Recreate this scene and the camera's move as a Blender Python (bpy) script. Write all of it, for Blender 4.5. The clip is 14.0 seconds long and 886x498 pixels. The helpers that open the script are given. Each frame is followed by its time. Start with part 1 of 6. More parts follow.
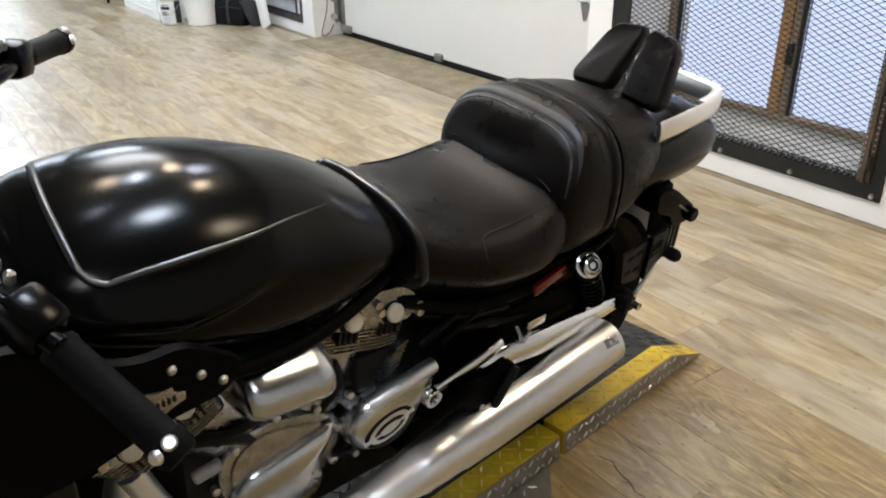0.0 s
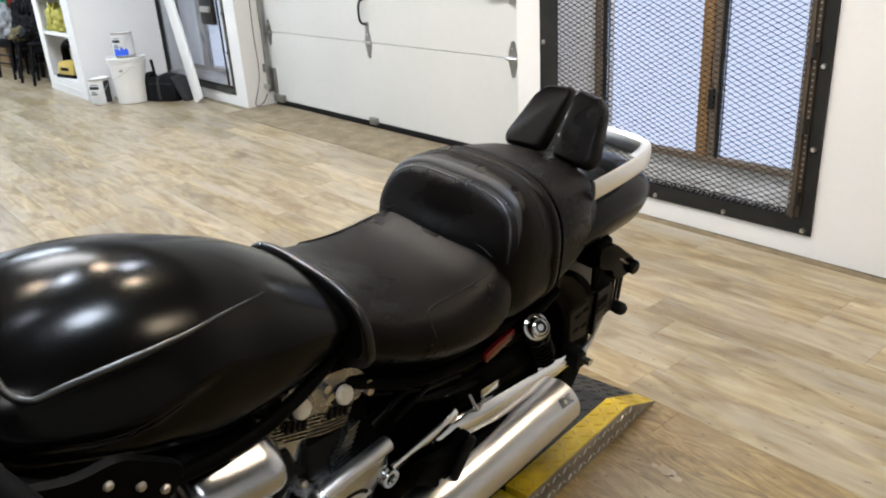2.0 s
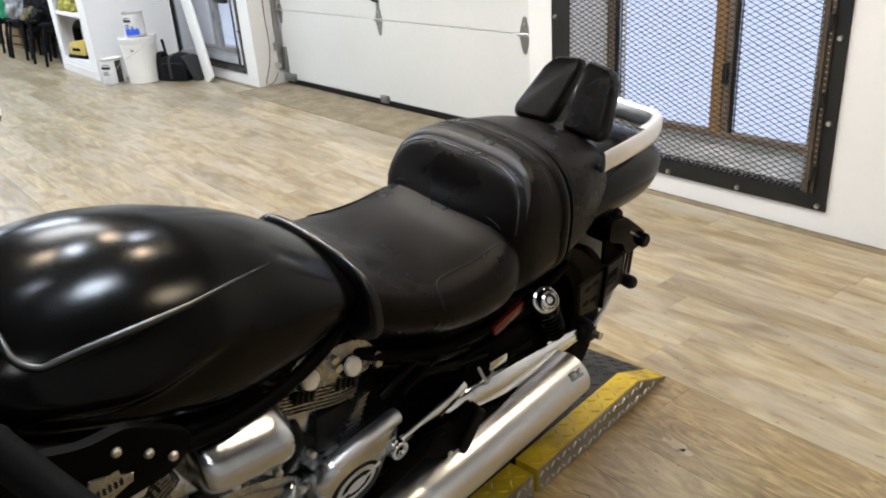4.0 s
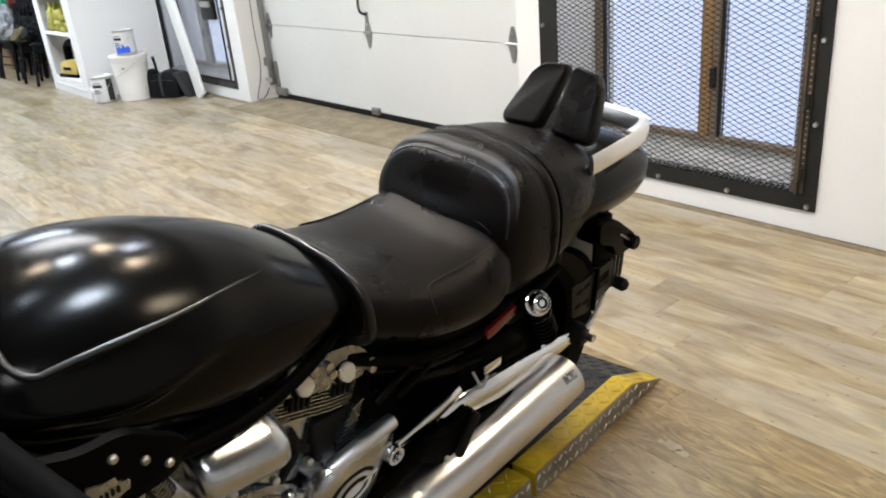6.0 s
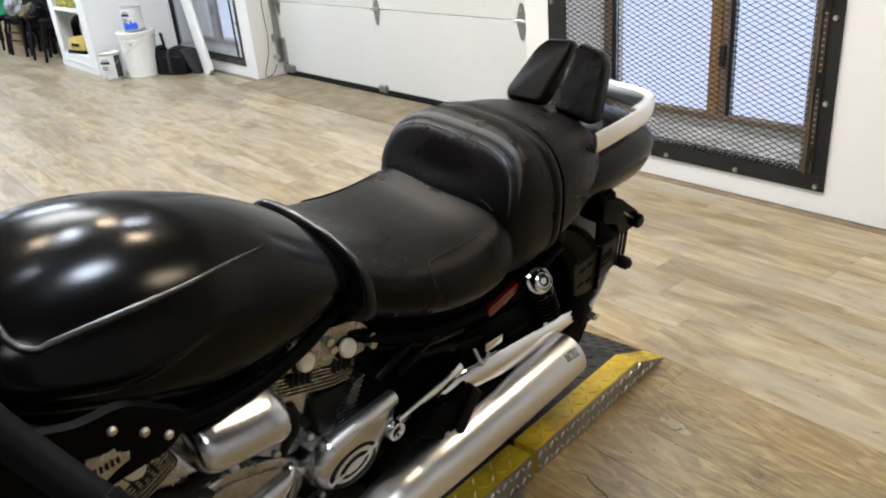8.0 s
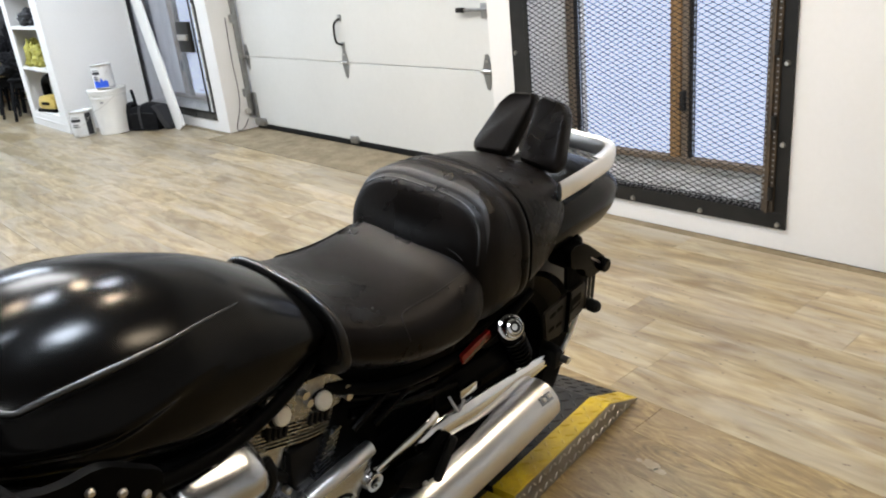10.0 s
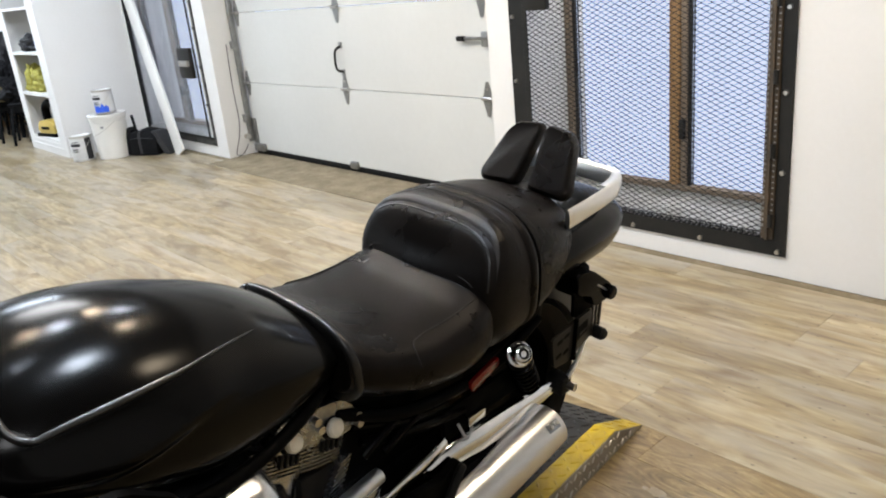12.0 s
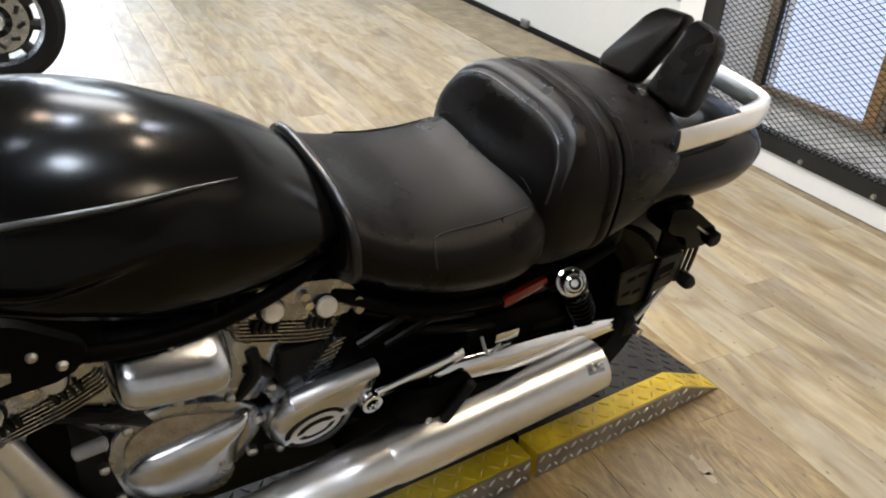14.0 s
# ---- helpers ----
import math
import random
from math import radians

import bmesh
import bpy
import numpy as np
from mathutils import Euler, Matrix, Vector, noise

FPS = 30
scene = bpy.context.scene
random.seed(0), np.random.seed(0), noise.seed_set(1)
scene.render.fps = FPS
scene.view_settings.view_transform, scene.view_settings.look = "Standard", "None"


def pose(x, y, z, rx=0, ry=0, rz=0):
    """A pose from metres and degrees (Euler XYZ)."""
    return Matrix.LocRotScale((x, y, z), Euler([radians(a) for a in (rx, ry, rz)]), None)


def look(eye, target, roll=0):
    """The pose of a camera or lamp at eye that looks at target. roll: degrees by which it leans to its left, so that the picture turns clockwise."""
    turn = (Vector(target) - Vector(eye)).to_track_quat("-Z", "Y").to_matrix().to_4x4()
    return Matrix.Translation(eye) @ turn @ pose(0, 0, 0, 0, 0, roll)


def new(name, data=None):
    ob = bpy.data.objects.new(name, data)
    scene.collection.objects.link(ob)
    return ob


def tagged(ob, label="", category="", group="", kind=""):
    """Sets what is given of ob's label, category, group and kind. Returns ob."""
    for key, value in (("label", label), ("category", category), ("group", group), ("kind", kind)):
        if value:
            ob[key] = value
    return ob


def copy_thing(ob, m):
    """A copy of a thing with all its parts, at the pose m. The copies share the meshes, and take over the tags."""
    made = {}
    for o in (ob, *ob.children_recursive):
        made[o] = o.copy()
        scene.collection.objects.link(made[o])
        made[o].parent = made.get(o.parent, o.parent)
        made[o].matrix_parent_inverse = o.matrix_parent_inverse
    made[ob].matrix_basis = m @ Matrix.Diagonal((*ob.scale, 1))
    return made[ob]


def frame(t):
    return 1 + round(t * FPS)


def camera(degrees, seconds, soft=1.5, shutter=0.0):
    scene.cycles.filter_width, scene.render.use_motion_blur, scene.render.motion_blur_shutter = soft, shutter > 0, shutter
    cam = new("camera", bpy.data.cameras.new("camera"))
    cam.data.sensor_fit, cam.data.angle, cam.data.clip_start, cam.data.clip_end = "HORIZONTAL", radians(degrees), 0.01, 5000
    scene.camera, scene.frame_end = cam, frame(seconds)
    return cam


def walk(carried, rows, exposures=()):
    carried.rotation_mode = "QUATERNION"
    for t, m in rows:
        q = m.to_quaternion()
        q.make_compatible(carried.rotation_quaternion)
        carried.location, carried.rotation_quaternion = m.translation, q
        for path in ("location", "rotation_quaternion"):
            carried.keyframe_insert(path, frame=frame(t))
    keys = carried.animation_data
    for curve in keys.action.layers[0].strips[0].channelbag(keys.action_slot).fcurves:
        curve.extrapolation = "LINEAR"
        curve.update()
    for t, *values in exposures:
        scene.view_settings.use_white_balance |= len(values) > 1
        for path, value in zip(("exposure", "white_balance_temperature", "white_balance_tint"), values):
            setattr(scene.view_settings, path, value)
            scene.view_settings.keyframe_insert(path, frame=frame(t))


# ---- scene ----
cam = camera(58.9, 14.0, 2.0)
PATH = [
    (0, (0.659, 0.072, 1.389), (-0.814, 1.1, 0.509), -0.9),
    (0.5, (0.679, 0.109, 1.424), (-0.725, 1.321, 0.676), -4.9),
    (1, (0.677, 0.099, 1.433), (-0.735, 1.318, 0.711), -4.4),
    (1.5, (0.655, 0.111, 1.419), (-0.755, 1.327, 0.69), -4.6),
    (2, (0.644, 0.097, 1.413), (-0.791, 1.267, 0.656), -3.5),
    (2.5, (0.646, 0.105, 1.398), (-0.782, 1.262, 0.608), -2.7),
    (5, (0.649, 0.102, 1.394), (-0.806, 1.22, 0.6), -6.0),
    (5.5, (0.652, 0.107, 1.393), (-0.803, 1.225, 0.599), -6.9),
    (6, (0.666, 0.097, 1.388), (-0.776, 1.246, 0.614), -5.2),
    (6.5, (0.669, 0.099, 1.38), (-0.763, 1.243, 0.58), -3.9),
    (7, (0.669, 0.1, 1.389), (-0.791, 1.222, 0.608), -5.6),
    (7.5, (0.673, 0.098, 1.396), (-0.807, 1.209, 0.638), -5.9),
    (8, (0.676, 0.107, 1.383), (-0.767, 1.222, 0.562), -5.2),
    (10.5, (0.709, 0.094, 1.408), (-0.719, 1.302, 0.7), -6.2),
    (11, (0.691, 0.105, 1.399), (-0.725, 1.314, 0.669), -4.6),
    (11.5, (0.684, 0.101, 1.413), (-0.756, 1.317, 0.744), -4.9),
    (12, (0.693, 0.067, 1.417), (-0.741, 1.294, 0.755), -5.7),
    (12.5, (0.754, -0.041, 1.417), (-0.596, 1.212, 0.637), -1.1),
    (13, (0.743, -0.022, 1.405), (-0.591, 1.212, 0.57), 1.5),
    (13.5, (0.649, 0.163, 1.403), (-0.939, 1.091, 0.618), 4.0),
    (14, (0.614, 0.367, 1.365), (-0.93, 1.189, 0.394), 4.2),
]
walk(cam, [(t, look(eye, target, roll)) for t, eye, target, roll in PATH], [(0, -0.68), (0.5, -0.63), (2.5, -0.72), (5.0, -0.63), (8.0, -0.64), (10.5, -0.70), (12.0, -0.71), (12.5, -0.62), (14, -0.60)])

# ---- light and exposure ----
world = bpy.data.worlds.new("world")
scene.world = world
world.use_nodes = True
wn = world.node_tree.nodes
sky = wn.new("ShaderNodeTexSky")
sky.sky_type, sky.sun_disc = "NISHITA", False
sky.sun_elevation, sky.sun_rotation = radians(28), radians(40)
world.node_tree.links.new(sky.outputs[0], wn["Background"].inputs[0])
wn["Background"].inputs[1].default_value = 0.12


def lamp(place, target, size, power, colour, size_y=0.0):
    data = bpy.data.lights.new("lamp_light", "AREA")
    data.energy, data.color, data.size = power, colour, size
    data.shape = "RECTANGLE" if size_y else "DISK"
    if size_y:
        data.size_y = size_y
    ob = new("lamp_light", data)
    ob.matrix_world = look(place, target)
    return ob


WARM, COOL, NEUTRAL = (1.0, 0.82, 0.60), (0.77, 0.865, 1.0), (0.97, 0.98, 1.0)
CEILING = 3.2
# ceiling lamps: place, diameter, watts, colour
LAMPS = [
    ((-2.22, 0.60), 0.13, 20, WARM), ((-2.15, 0.92), 0.17, 36, COOL), ((-2.65, 1.58), 0.18, 40, WARM), ((-2.60, 2.00), 0.15, 28, COOL),
    ((-1.62, 1.81), 0.16, 38, WARM), ((-0.55, 0.89), 0.40, 84, COOL), ((0.24, 2.14), 0.60, 46, WARM), ((-1.2, 0.35), 0.10, 6, COOL),
    # added fill lamps: no fixtures are known at these six places
    ((-3.8, 1.3), 1.1, 60, NEUTRAL), ((-6.2, 1.5), 1.1, 125, COOL), ((-8.8, 0.9), 1.1, 160, COOL), ((-11.5, 0.8), 1.1, 130, COOL), ((-13.6, 0.4), 1.1, 150, COOL), ((1.7, -0.7), 1.0, 29, NEUTRAL),
]
for (lx, ly), size, watts, colour in LAMPS:
    lamp((lx, ly, CEILING - 0.075), (lx, ly, 0), size, watts, colour)
# daylight that enters by the shop front behind the camera
lamp((-4.0, -4.86, 1.7), (-4.0, 0, 1.2), 6.0, 210, (0.84, 0.92, 1.0), 2.2)

# by the glazed end of the shop
lamp((-14.86, -0.8, 1.6), (0, -0.8, 1.2), 6.0, 150, (0.76, 0.88, 1.0), 2.2)

# hidden lamp added in the barred window's recess, for daylight on its left side
lamp((-1.45, 3.47, 2.02), (-2.15, 3.47, 0.7), 1.2, 24, (0.86, 0.93, 1.0), 0.2)

# ---- materials ----
def shade(name, colour, rough=0.5, metal=0.0, second=None, scale=6.0, fine=90.0, bump=0.0, bump_scale=160.0, stretch=(1, 1, 1), coat=0.0, vary=0.12, piece=0.0, spec=0.5):
    """A surface of two colours mixed by coarse and fine noise, with its roughness varied and a fine relief."""
    m = bpy.data.materials.new(name)
    m.use_nodes = True
    n, link = m.node_tree.nodes, m.node_tree.links.new
    b = n["Principled BSDF"]
    b.inputs["Metallic"].default_value = metal
    b.inputs["Coat Weight"].default_value = coat
    b.inputs["Coat Roughness"].default_value = 0.12
    b.inputs["Specular IOR Level"].default_value = spec
    co = n.new("ShaderNodeTexCoord")
    mp = n.new("ShaderNodeMapping")
    mp.inputs["Scale"].default_value = stretch
    link(co.outputs["Object"], mp.inputs[0])
    coarse, grain = n.new("ShaderNodeTexNoise"), n.new("ShaderNodeTexNoise")
    for node, s, detail in ((coarse, scale, 4.0), (grain, fine, 6.0)):
        node.inputs["Scale"].default_value, node.inputs["Detail"].default_value = s, detail
        link(mp.outputs[0], node.inputs["Vector"])
    add = n.new("ShaderNodeMath")
    add.operation = "MULTIPLY_ADD"
    add.inputs[1].default_value = 0.4
    link(grain.outputs["Fac"], add.inputs[0])
    link(coarse.outputs["Fac"], add.inputs[2])
    span = n.new("ShaderNodeMapRange")
    span.inputs["From Min"].default_value, span.inputs["From Max"].default_value = 0.45, 0.95
    link(add.outputs[0], span.inputs["Value"])
    mix = n.new("ShaderNodeMix")
    mix.data_type = "RGBA"
    second = second or tuple(c * 0.72 for c in colour)
    mix.inputs["A"].default_value, mix.inputs["B"].default_value = (*colour, 1), (*second, 1)
    link(span.outputs[0], mix.inputs["Factor"])
    out = mix.outputs["Result"]
    if piece:
        info = n.new("ShaderNodeObjectInfo")
        hue = n.new("ShaderNodeHueSaturation")
        shift = n.new("ShaderNodeMapRange")
        shift.inputs["To Min"].default_value, shift.inputs["To Max"].default_value = 1 - piece, 1 + piece
        link(info.outputs["Random"], shift.inputs["Value"])
        link(shift.outputs[0], hue.inputs["Value"])
        link(out, hue.inputs["Color"])
        out = hue.outputs[0]
    link(out, b.inputs["Base Color"])
    rr = n.new("ShaderNodeMapRange")
    rr.inputs["To Min"].default_value, rr.inputs["To Max"].default_value = max(0.02, rough * (1 - vary)), min(1.0, rough * (1 + vary))
    link(span.outputs[0], rr.inputs["Value"])
    link(rr.outputs[0], b.inputs["Roughness"])
    if bump:
        relief, bn = n.new("ShaderNodeTexNoise"), n.new("ShaderNodeBump")
        relief.inputs["Scale"].default_value, relief.inputs["Detail"].default_value = bump_scale, 5.0
        link(mp.outputs[0], relief.inputs["Vector"])
        bn.inputs["Strength"].default_value, bn.inputs["Distance"].default_value = bump, 0.002
        link(relief.outputs["Fac"], bn.inputs["Height"])
        link(bn.outputs[0], b.inputs["Normal"])
    return m


def planks_material(name, tones, grey_tone, grey_most=0.7, warp=1.6, along=0.17):
    """Washed oak: long grain, knots and a tone of its own for each board."""
    m = bpy.data.materials.new(name)
    m.use_nodes = True
    n, link = m.node_tree.nodes, m.node_tree.links.new
    b = n["Principled BSDF"]
    co, info, mp = n.new("ShaderNodeTexCoord"), n.new("ShaderNodeObjectInfo"), n.new("ShaderNodeMapping")
    far = n.new("ShaderNodeVectorMath")
    far.operation = "SCALE"
    far.inputs[0].default_value = (31.0, 17.0, 9.0)
    link(info.outputs["Random"], far.inputs["Scale"])
    move = n.new("ShaderNodeVectorMath")
    link(co.outputs["Object"], move.inputs[0])
    link(far.outputs[0], move.inputs[1])
    mp.inputs["Scale"].default_value = (along, 1.0, 1.0)
    link(move.outputs[0], mp.inputs[0])
    grain, streak, blot = (n.new("ShaderNodeTexNoise") for _ in range(3))
    for node, s, detail, warp, src in ((grain, 62, 7, warp * 0.6, mp), (streak, 12.0, 5, warp, mp), (blot, 9.0, 5, 0.8, mp)):
        node.inputs["Scale"].default_value, node.inputs["Detail"].default_value, node.inputs["Distortion"].default_value = s, detail, warp
        link(src.outputs[0], node.inputs["Vector"])
    ramp = n.new("ShaderNodeValToRGB")
    e = ramp.color_ramp.elements
    e[0].position, e[0].color = 0.31, tones[0]
    e[1].position, e[1].color = 0.67, tones[2]
    mid = e.new(0.50)
    mid.color = tones[1]
    total = n.new("ShaderNodeMath")
    total.operation = "MULTIPLY_ADD"
    total.inputs[1].default_value = 0.24
    link(grain.outputs["Fac"], total.inputs[0])
    half = n.new("ShaderNodeMath")
    half.operation = "MULTIPLY"
    half.inputs[1].default_value = 0.76
    link(streak.outputs["Fac"], half.inputs[0])
    link(half.outputs[0], total.inputs[2])
    link(total.outputs[0], ramp.inputs[0])
    grey = n.new("ShaderNodeMix")
    grey.data_type = "RGBA"
    grey.inputs["B"].default_value = grey_tone
    gs = n.new("ShaderNodeMapRange")
    gs.inputs["From Min"].default_value, gs.inputs["From Max"].default_value, gs.inputs["To Max"].default_value = 0.42, 0.72, grey_most
    link(blot.outputs["Fac"], gs.inputs["Value"])
    link(gs.outputs[0], grey.inputs["Factor"])
    link(ramp.outputs[0], grey.inputs["A"])
    # brown heartwood patches
    patch, pr, brown = n.new("ShaderNodeTexNoise"), n.new("ShaderNodeMapRange"), n.new("ShaderNodeMix")
    pm = n.new("ShaderNodeMapping")
    pm.inputs["Scale"].default_value = (0.42, 1.0, 1.0)
    pm.inputs["Location"].default_value = (7.0, 3.0, 0.0)
    link(move.outputs[0], pm.inputs[0])
    link(pm.outputs[0], patch.inputs["Vector"])
    patch.inputs["Scale"].default_value, patch.inputs["Detail"].default_value, patch.inputs["Distortion"].default_value = 9.0, 5.0, 0.8
    pr.inputs["From Min"].default_value, pr.inputs["From Max"].default_value, pr.inputs["To Max"].default_value = 0.52, 0.72, 0.75
    link(patch.outputs["Fac"], pr.inputs["Value"])
    brown.data_type = "RGBA"
    brown.inputs["B"].default_value = (0.165, 0.108, 0.047, 1)
    link(pr.outputs[0], brown.inputs["Factor"])
    link(grey.outputs["Result"], brown.inputs["A"])
    # knots
    kn, km = n.new("ShaderNodeTexVoronoi"), n.new("ShaderNodeMapping")
    kn.voronoi_dimensions = "2D"
    km.inputs["Scale"].default_value = (2.1, 4.2, 1.0)
    link(move.outputs[0], km.inputs[0])
    link(km.outputs[0], kn.inputs["Vector"])
    kr = n.new("ShaderNodeMapRange")
    kr.inputs["From Min"].default_value, kr.inputs["From Max"].default_value = 0.02, 0.085
    kr.inputs["To Min"].default_value, kr.inputs["To Max"].default_value = 0.9, 0.0
    link(kn.outputs["Distance"], kr.inputs["Value"])
    knot = n.new("ShaderNodeMix")
    knot.data_type = "RGBA"
    knot.inputs["B"].default_value = (0.085, 0.055, 0.03, 1)
    some, both = n.new("ShaderNodeMath"), n.new("ShaderNodeMath")
    some.operation, both.operation = "GREATER_THAN", "MULTIPLY"
    some.inputs[1].default_value = 0.60
    link(kn.outputs["Color"], some.inputs[0])
    link(kr.outputs[0], both.inputs[0])
    link(some.outputs[0], both.inputs[1])
    link(both.outputs[0], knot.inputs["Factor"])
    link(brown.outputs["Result"], knot.inputs["A"])
    tone, tr = n.new("ShaderNodeHueSaturation"), n.new("ShaderNodeMapRange")
    tr.inputs["To Min"].default_value, tr.inputs["To Max"].default_value = 0.83, 1.12
    link(info.outputs["Random"], tr.inputs["Value"])
    link(tr.outputs[0], tone.inputs["Value"])
    link(knot.outputs["Result"], tone.inputs["Color"])
    link(tone.outputs[0], b.inputs["Base Color"])
    rr = n.new("ShaderNodeMapRange")
    rr.inputs["To Min"].default_value, rr.inputs["To Max"].default_value = 0.25, 0.40
    link(streak.outputs["Fac"], rr.inputs["Value"])
    link(rr.outputs[0], b.inputs["Roughness"])
    b.inputs["Specular IOR Level"].default_value = 0.65
    bn = n.new("ShaderNodeBump")
    bn.inputs["Strength"].default_value, bn.inputs["Distance"].default_value = 0.15, 0.002
    link(total.outputs[0], bn.inputs["Height"])
    link(bn.outputs[0], b.inputs["Normal"])
    return m


def glow(name, colour, strength):
    m = bpy.data.materials.new(name)
    m.use_nodes = True
    n = m.node_tree.nodes
    n.remove(n["Principled BSDF"])
    e = n.new("ShaderNodeEmission")
    e.inputs[0].default_value, e.inputs[1].default_value = (*colour, 1), strength
    m.node_tree.links.new(e.outputs[0], n["Material Output"].inputs[0])
    return m


def clear(name, colour, rough=0.0):
    m = bpy.data.materials.new(name)
    m.use_nodes = True
    b = m.node_tree.nodes["Principled BSDF"]
    b.inputs["Base Color"].default_value = (*colour, 1)
    b.inputs["Transmission Weight"].default_value, b.inputs["Roughness"].default_value, b.inputs["IOR"].default_value = 1.0, rough, 1.25
    return m


OAK = planks_material("washed oak plank", ((0.150, 0.100, 0.046, 1), (0.298, 0.230, 0.126, 1), (0.445, 0.368, 0.230, 1)), (0.36, 0.332, 0.282, 1))
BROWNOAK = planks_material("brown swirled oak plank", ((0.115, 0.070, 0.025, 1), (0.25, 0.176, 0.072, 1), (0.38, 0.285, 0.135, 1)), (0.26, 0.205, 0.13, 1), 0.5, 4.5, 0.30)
PAINT = shade("white wall paint", (0.73, 0.72, 0.70), 0.6, second=(0.69, 0.68, 0.655), scale=1.3, fine=40, bump=0.15, bump_scale=120)
CEIL = shade("dark painted ceiling", (0.06, 0.057, 0.053), 0.85, second=(0.04, 0.038, 0.036), scale=1.0)
DIM = shade("grey painted wall", (0.26, 0.25, 0.24), 0.7, scale=1.0)
PALE = shade("pale painted wall", (0.55, 0.54, 0.52), 0.6, second=(0.50, 0.49, 0.47), scale=1.1)
DOORWHITE = shade("white steel door", (0.615, 0.615, 0.585), 0.42, second=(0.57, 0.57, 0.54), scale=1.1, fine=30, bump=0.08, bump_scale=60)
CONCRETE = shade("worn concrete", (0.27, 0.22, 0.14), 0.85, second=(0.15, 0.115, 0.068), scale=7.0, fine=40, bump=0.5, bump_scale=50)
PALEMESH = shade("pale galvanised mesh", (0.42, 0.44, 0.47), 0.6, scale=9)
GREYSTEEL = shade("worn grey steel", (0.060, 0.058, 0.052), 0.6, second=(0.022, 0.021, 0.019), scale=14, bump=0.2)
BLACKSTEEL = shade("black steel", (0.009, 0.009, 0.009), 0.5, second=(0.020, 0.019, 0.017), scale=9, spec=0.22)
RUSTSTEEL = shade("brown primed steel", (0.085, 0.058, 0.032), 0.6, second=(0.030, 0.022, 0.015), scale=14, bump=0.2)
FRAMEWOOD = shade("stained window wood", (0.42, 0.245, 0.10), 0.55, second=(0.25, 0.14, 0.06), scale=10, stretch=(8, 8, 0.7), bump=0.2)
SILL = shade("dusty sill", (0.62, 0.62, 0.60), 0.85, second=(0.32, 0.31, 0.28), scale=9, fine=60)
GREYWOOD = shade("weathered window wood", (0.27, 0.205, 0.145), 0.65, second=(0.15, 0.112, 0.08), scale=10, stretch=(8, 8, 0.7), bump=0.2)
GALV = shade("galvanised steel", (0.36, 0.36, 0.35), 0.38, metal=0.9, scale=20)
STEEL = shade("zinc bolt", (0.62, 0.60, 0.56), 0.3, metal=1.0, scale=40)
RUBBER = shade("black rubber", (0.005, 0.005, 0.005), 0.6, second=(0.010, 0.0098, 0.0095), scale=12, bump=0.2, spec=0.12)
GRIP = shade("soft black grip", (0.003, 0.003, 0.0032), 0.6, scale=14, bump=0.2, spec=0.06)
SATIN = shade("satin black paint", (0.0014, 0.0013, 0.0012), 0.19, second=(0.0028, 0.0026, 0.0024), scale=4, vary=0.06, spec=0.11)
BEAD = shade("satin black edge", (0.004, 0.004, 0.004), 0.36, scale=4, vary=0.05, spec=0.75)
GLOSS = shade("gloss black paint", (0.0014, 0.0014, 0.0014), 0.22, scale=5, spec=0.08)
LEATHER = shade("black leather", (0.0022, 0.0018, 0.0016), 0.31, second=(0.0060, 0.0044, 0.0037), scale=7, fine=38, bump=0.35, bump_scale=420, vary=0.35, spec=0.10)
PIPING = shade("black vinyl piping", (0.007, 0.0066, 0.0064), 0.3, scale=10, spec=0.35)
THREAD = shade("grey thread", (0.020, 0.018, 0.017), 0.7, scale=50, spec=0.15)
PLASTIC = shade("black plastic", (0.0014, 0.0014, 0.0014), 0.5, scale=10, bump=0.1, spec=0.035)
CHROME = shade("chrome", (0.80, 0.82, 0.85), 0.11, metal=1.0, second=(0.74, 0.76, 0.79), scale=4, vary=0.1)
BRIGHT = shade("bright polished steel", (0.88, 0.875, 0.865), 0.33, metal=1.0, second=(0.82, 0.815, 0.80), scale=4, vary=0.1)
BRUSHED = shade("satin chrome", (0.80, 0.825, 0.87), 0.42, metal=1.0, second=(0.68, 0.705, 0.75), scale=3, fine=140, stretch=(1, 0.15, 1), vary=0.02)
MUFFLER = shade("worn satin chrome", (0.80, 0.81, 0.83), 0.31, metal=1.0, second=(0.64, 0.645, 0.66), scale=3, fine=140, stretch=(1, 0.15, 1), vary=0.04)
COVERS = shade("polished engine cover", (0.62, 0.645, 0.69), 0.23, metal=1.0, second=(0.40, 0.415, 0.445), scale=6, fine=60, vary=0.15)
ENGINE = shade("silver engine paint", (0.52, 0.545, 0.59), 0.27, metal=1.0, second=(0.24, 0.25, 0.27), scale=14, bump=0.15, bump_scale=240)
CASTING = shade("rough casting", (0.46, 0.40, 0.31), 0.55, metal=0.6, second=(0.26, 0.215, 0.155), scale=30, fine=240, bump=0.7, bump_scale=300)
DARKCAST = shade("dark engine casting", (0.012, 0.0115, 0.011), 0.5, metal=0.2, scale=20, bump=0.2, spec=0.12)
REDLENS = shade("red reflector", (0.13, 0.005, 0.005), 0.25, scale=60, coat=0.25)
YELLOW = shade("worn yellow paint", (0.56, 0.41, 0.014), 0.36, second=(0.33, 0.225, 0.014), scale=11, fine=70, bump=0.15)
TREAD = shade("bare tread plate", (0.34, 0.32, 0.29), 0.45, metal=0.8, second=(0.22, 0.205, 0.185), scale=9, fine=60)
LUG = shade("polished tread lozenge", (0.60, 0.58, 0.54), 0.34, metal=0.9, second=(0.44, 0.42, 0.39), scale=20)
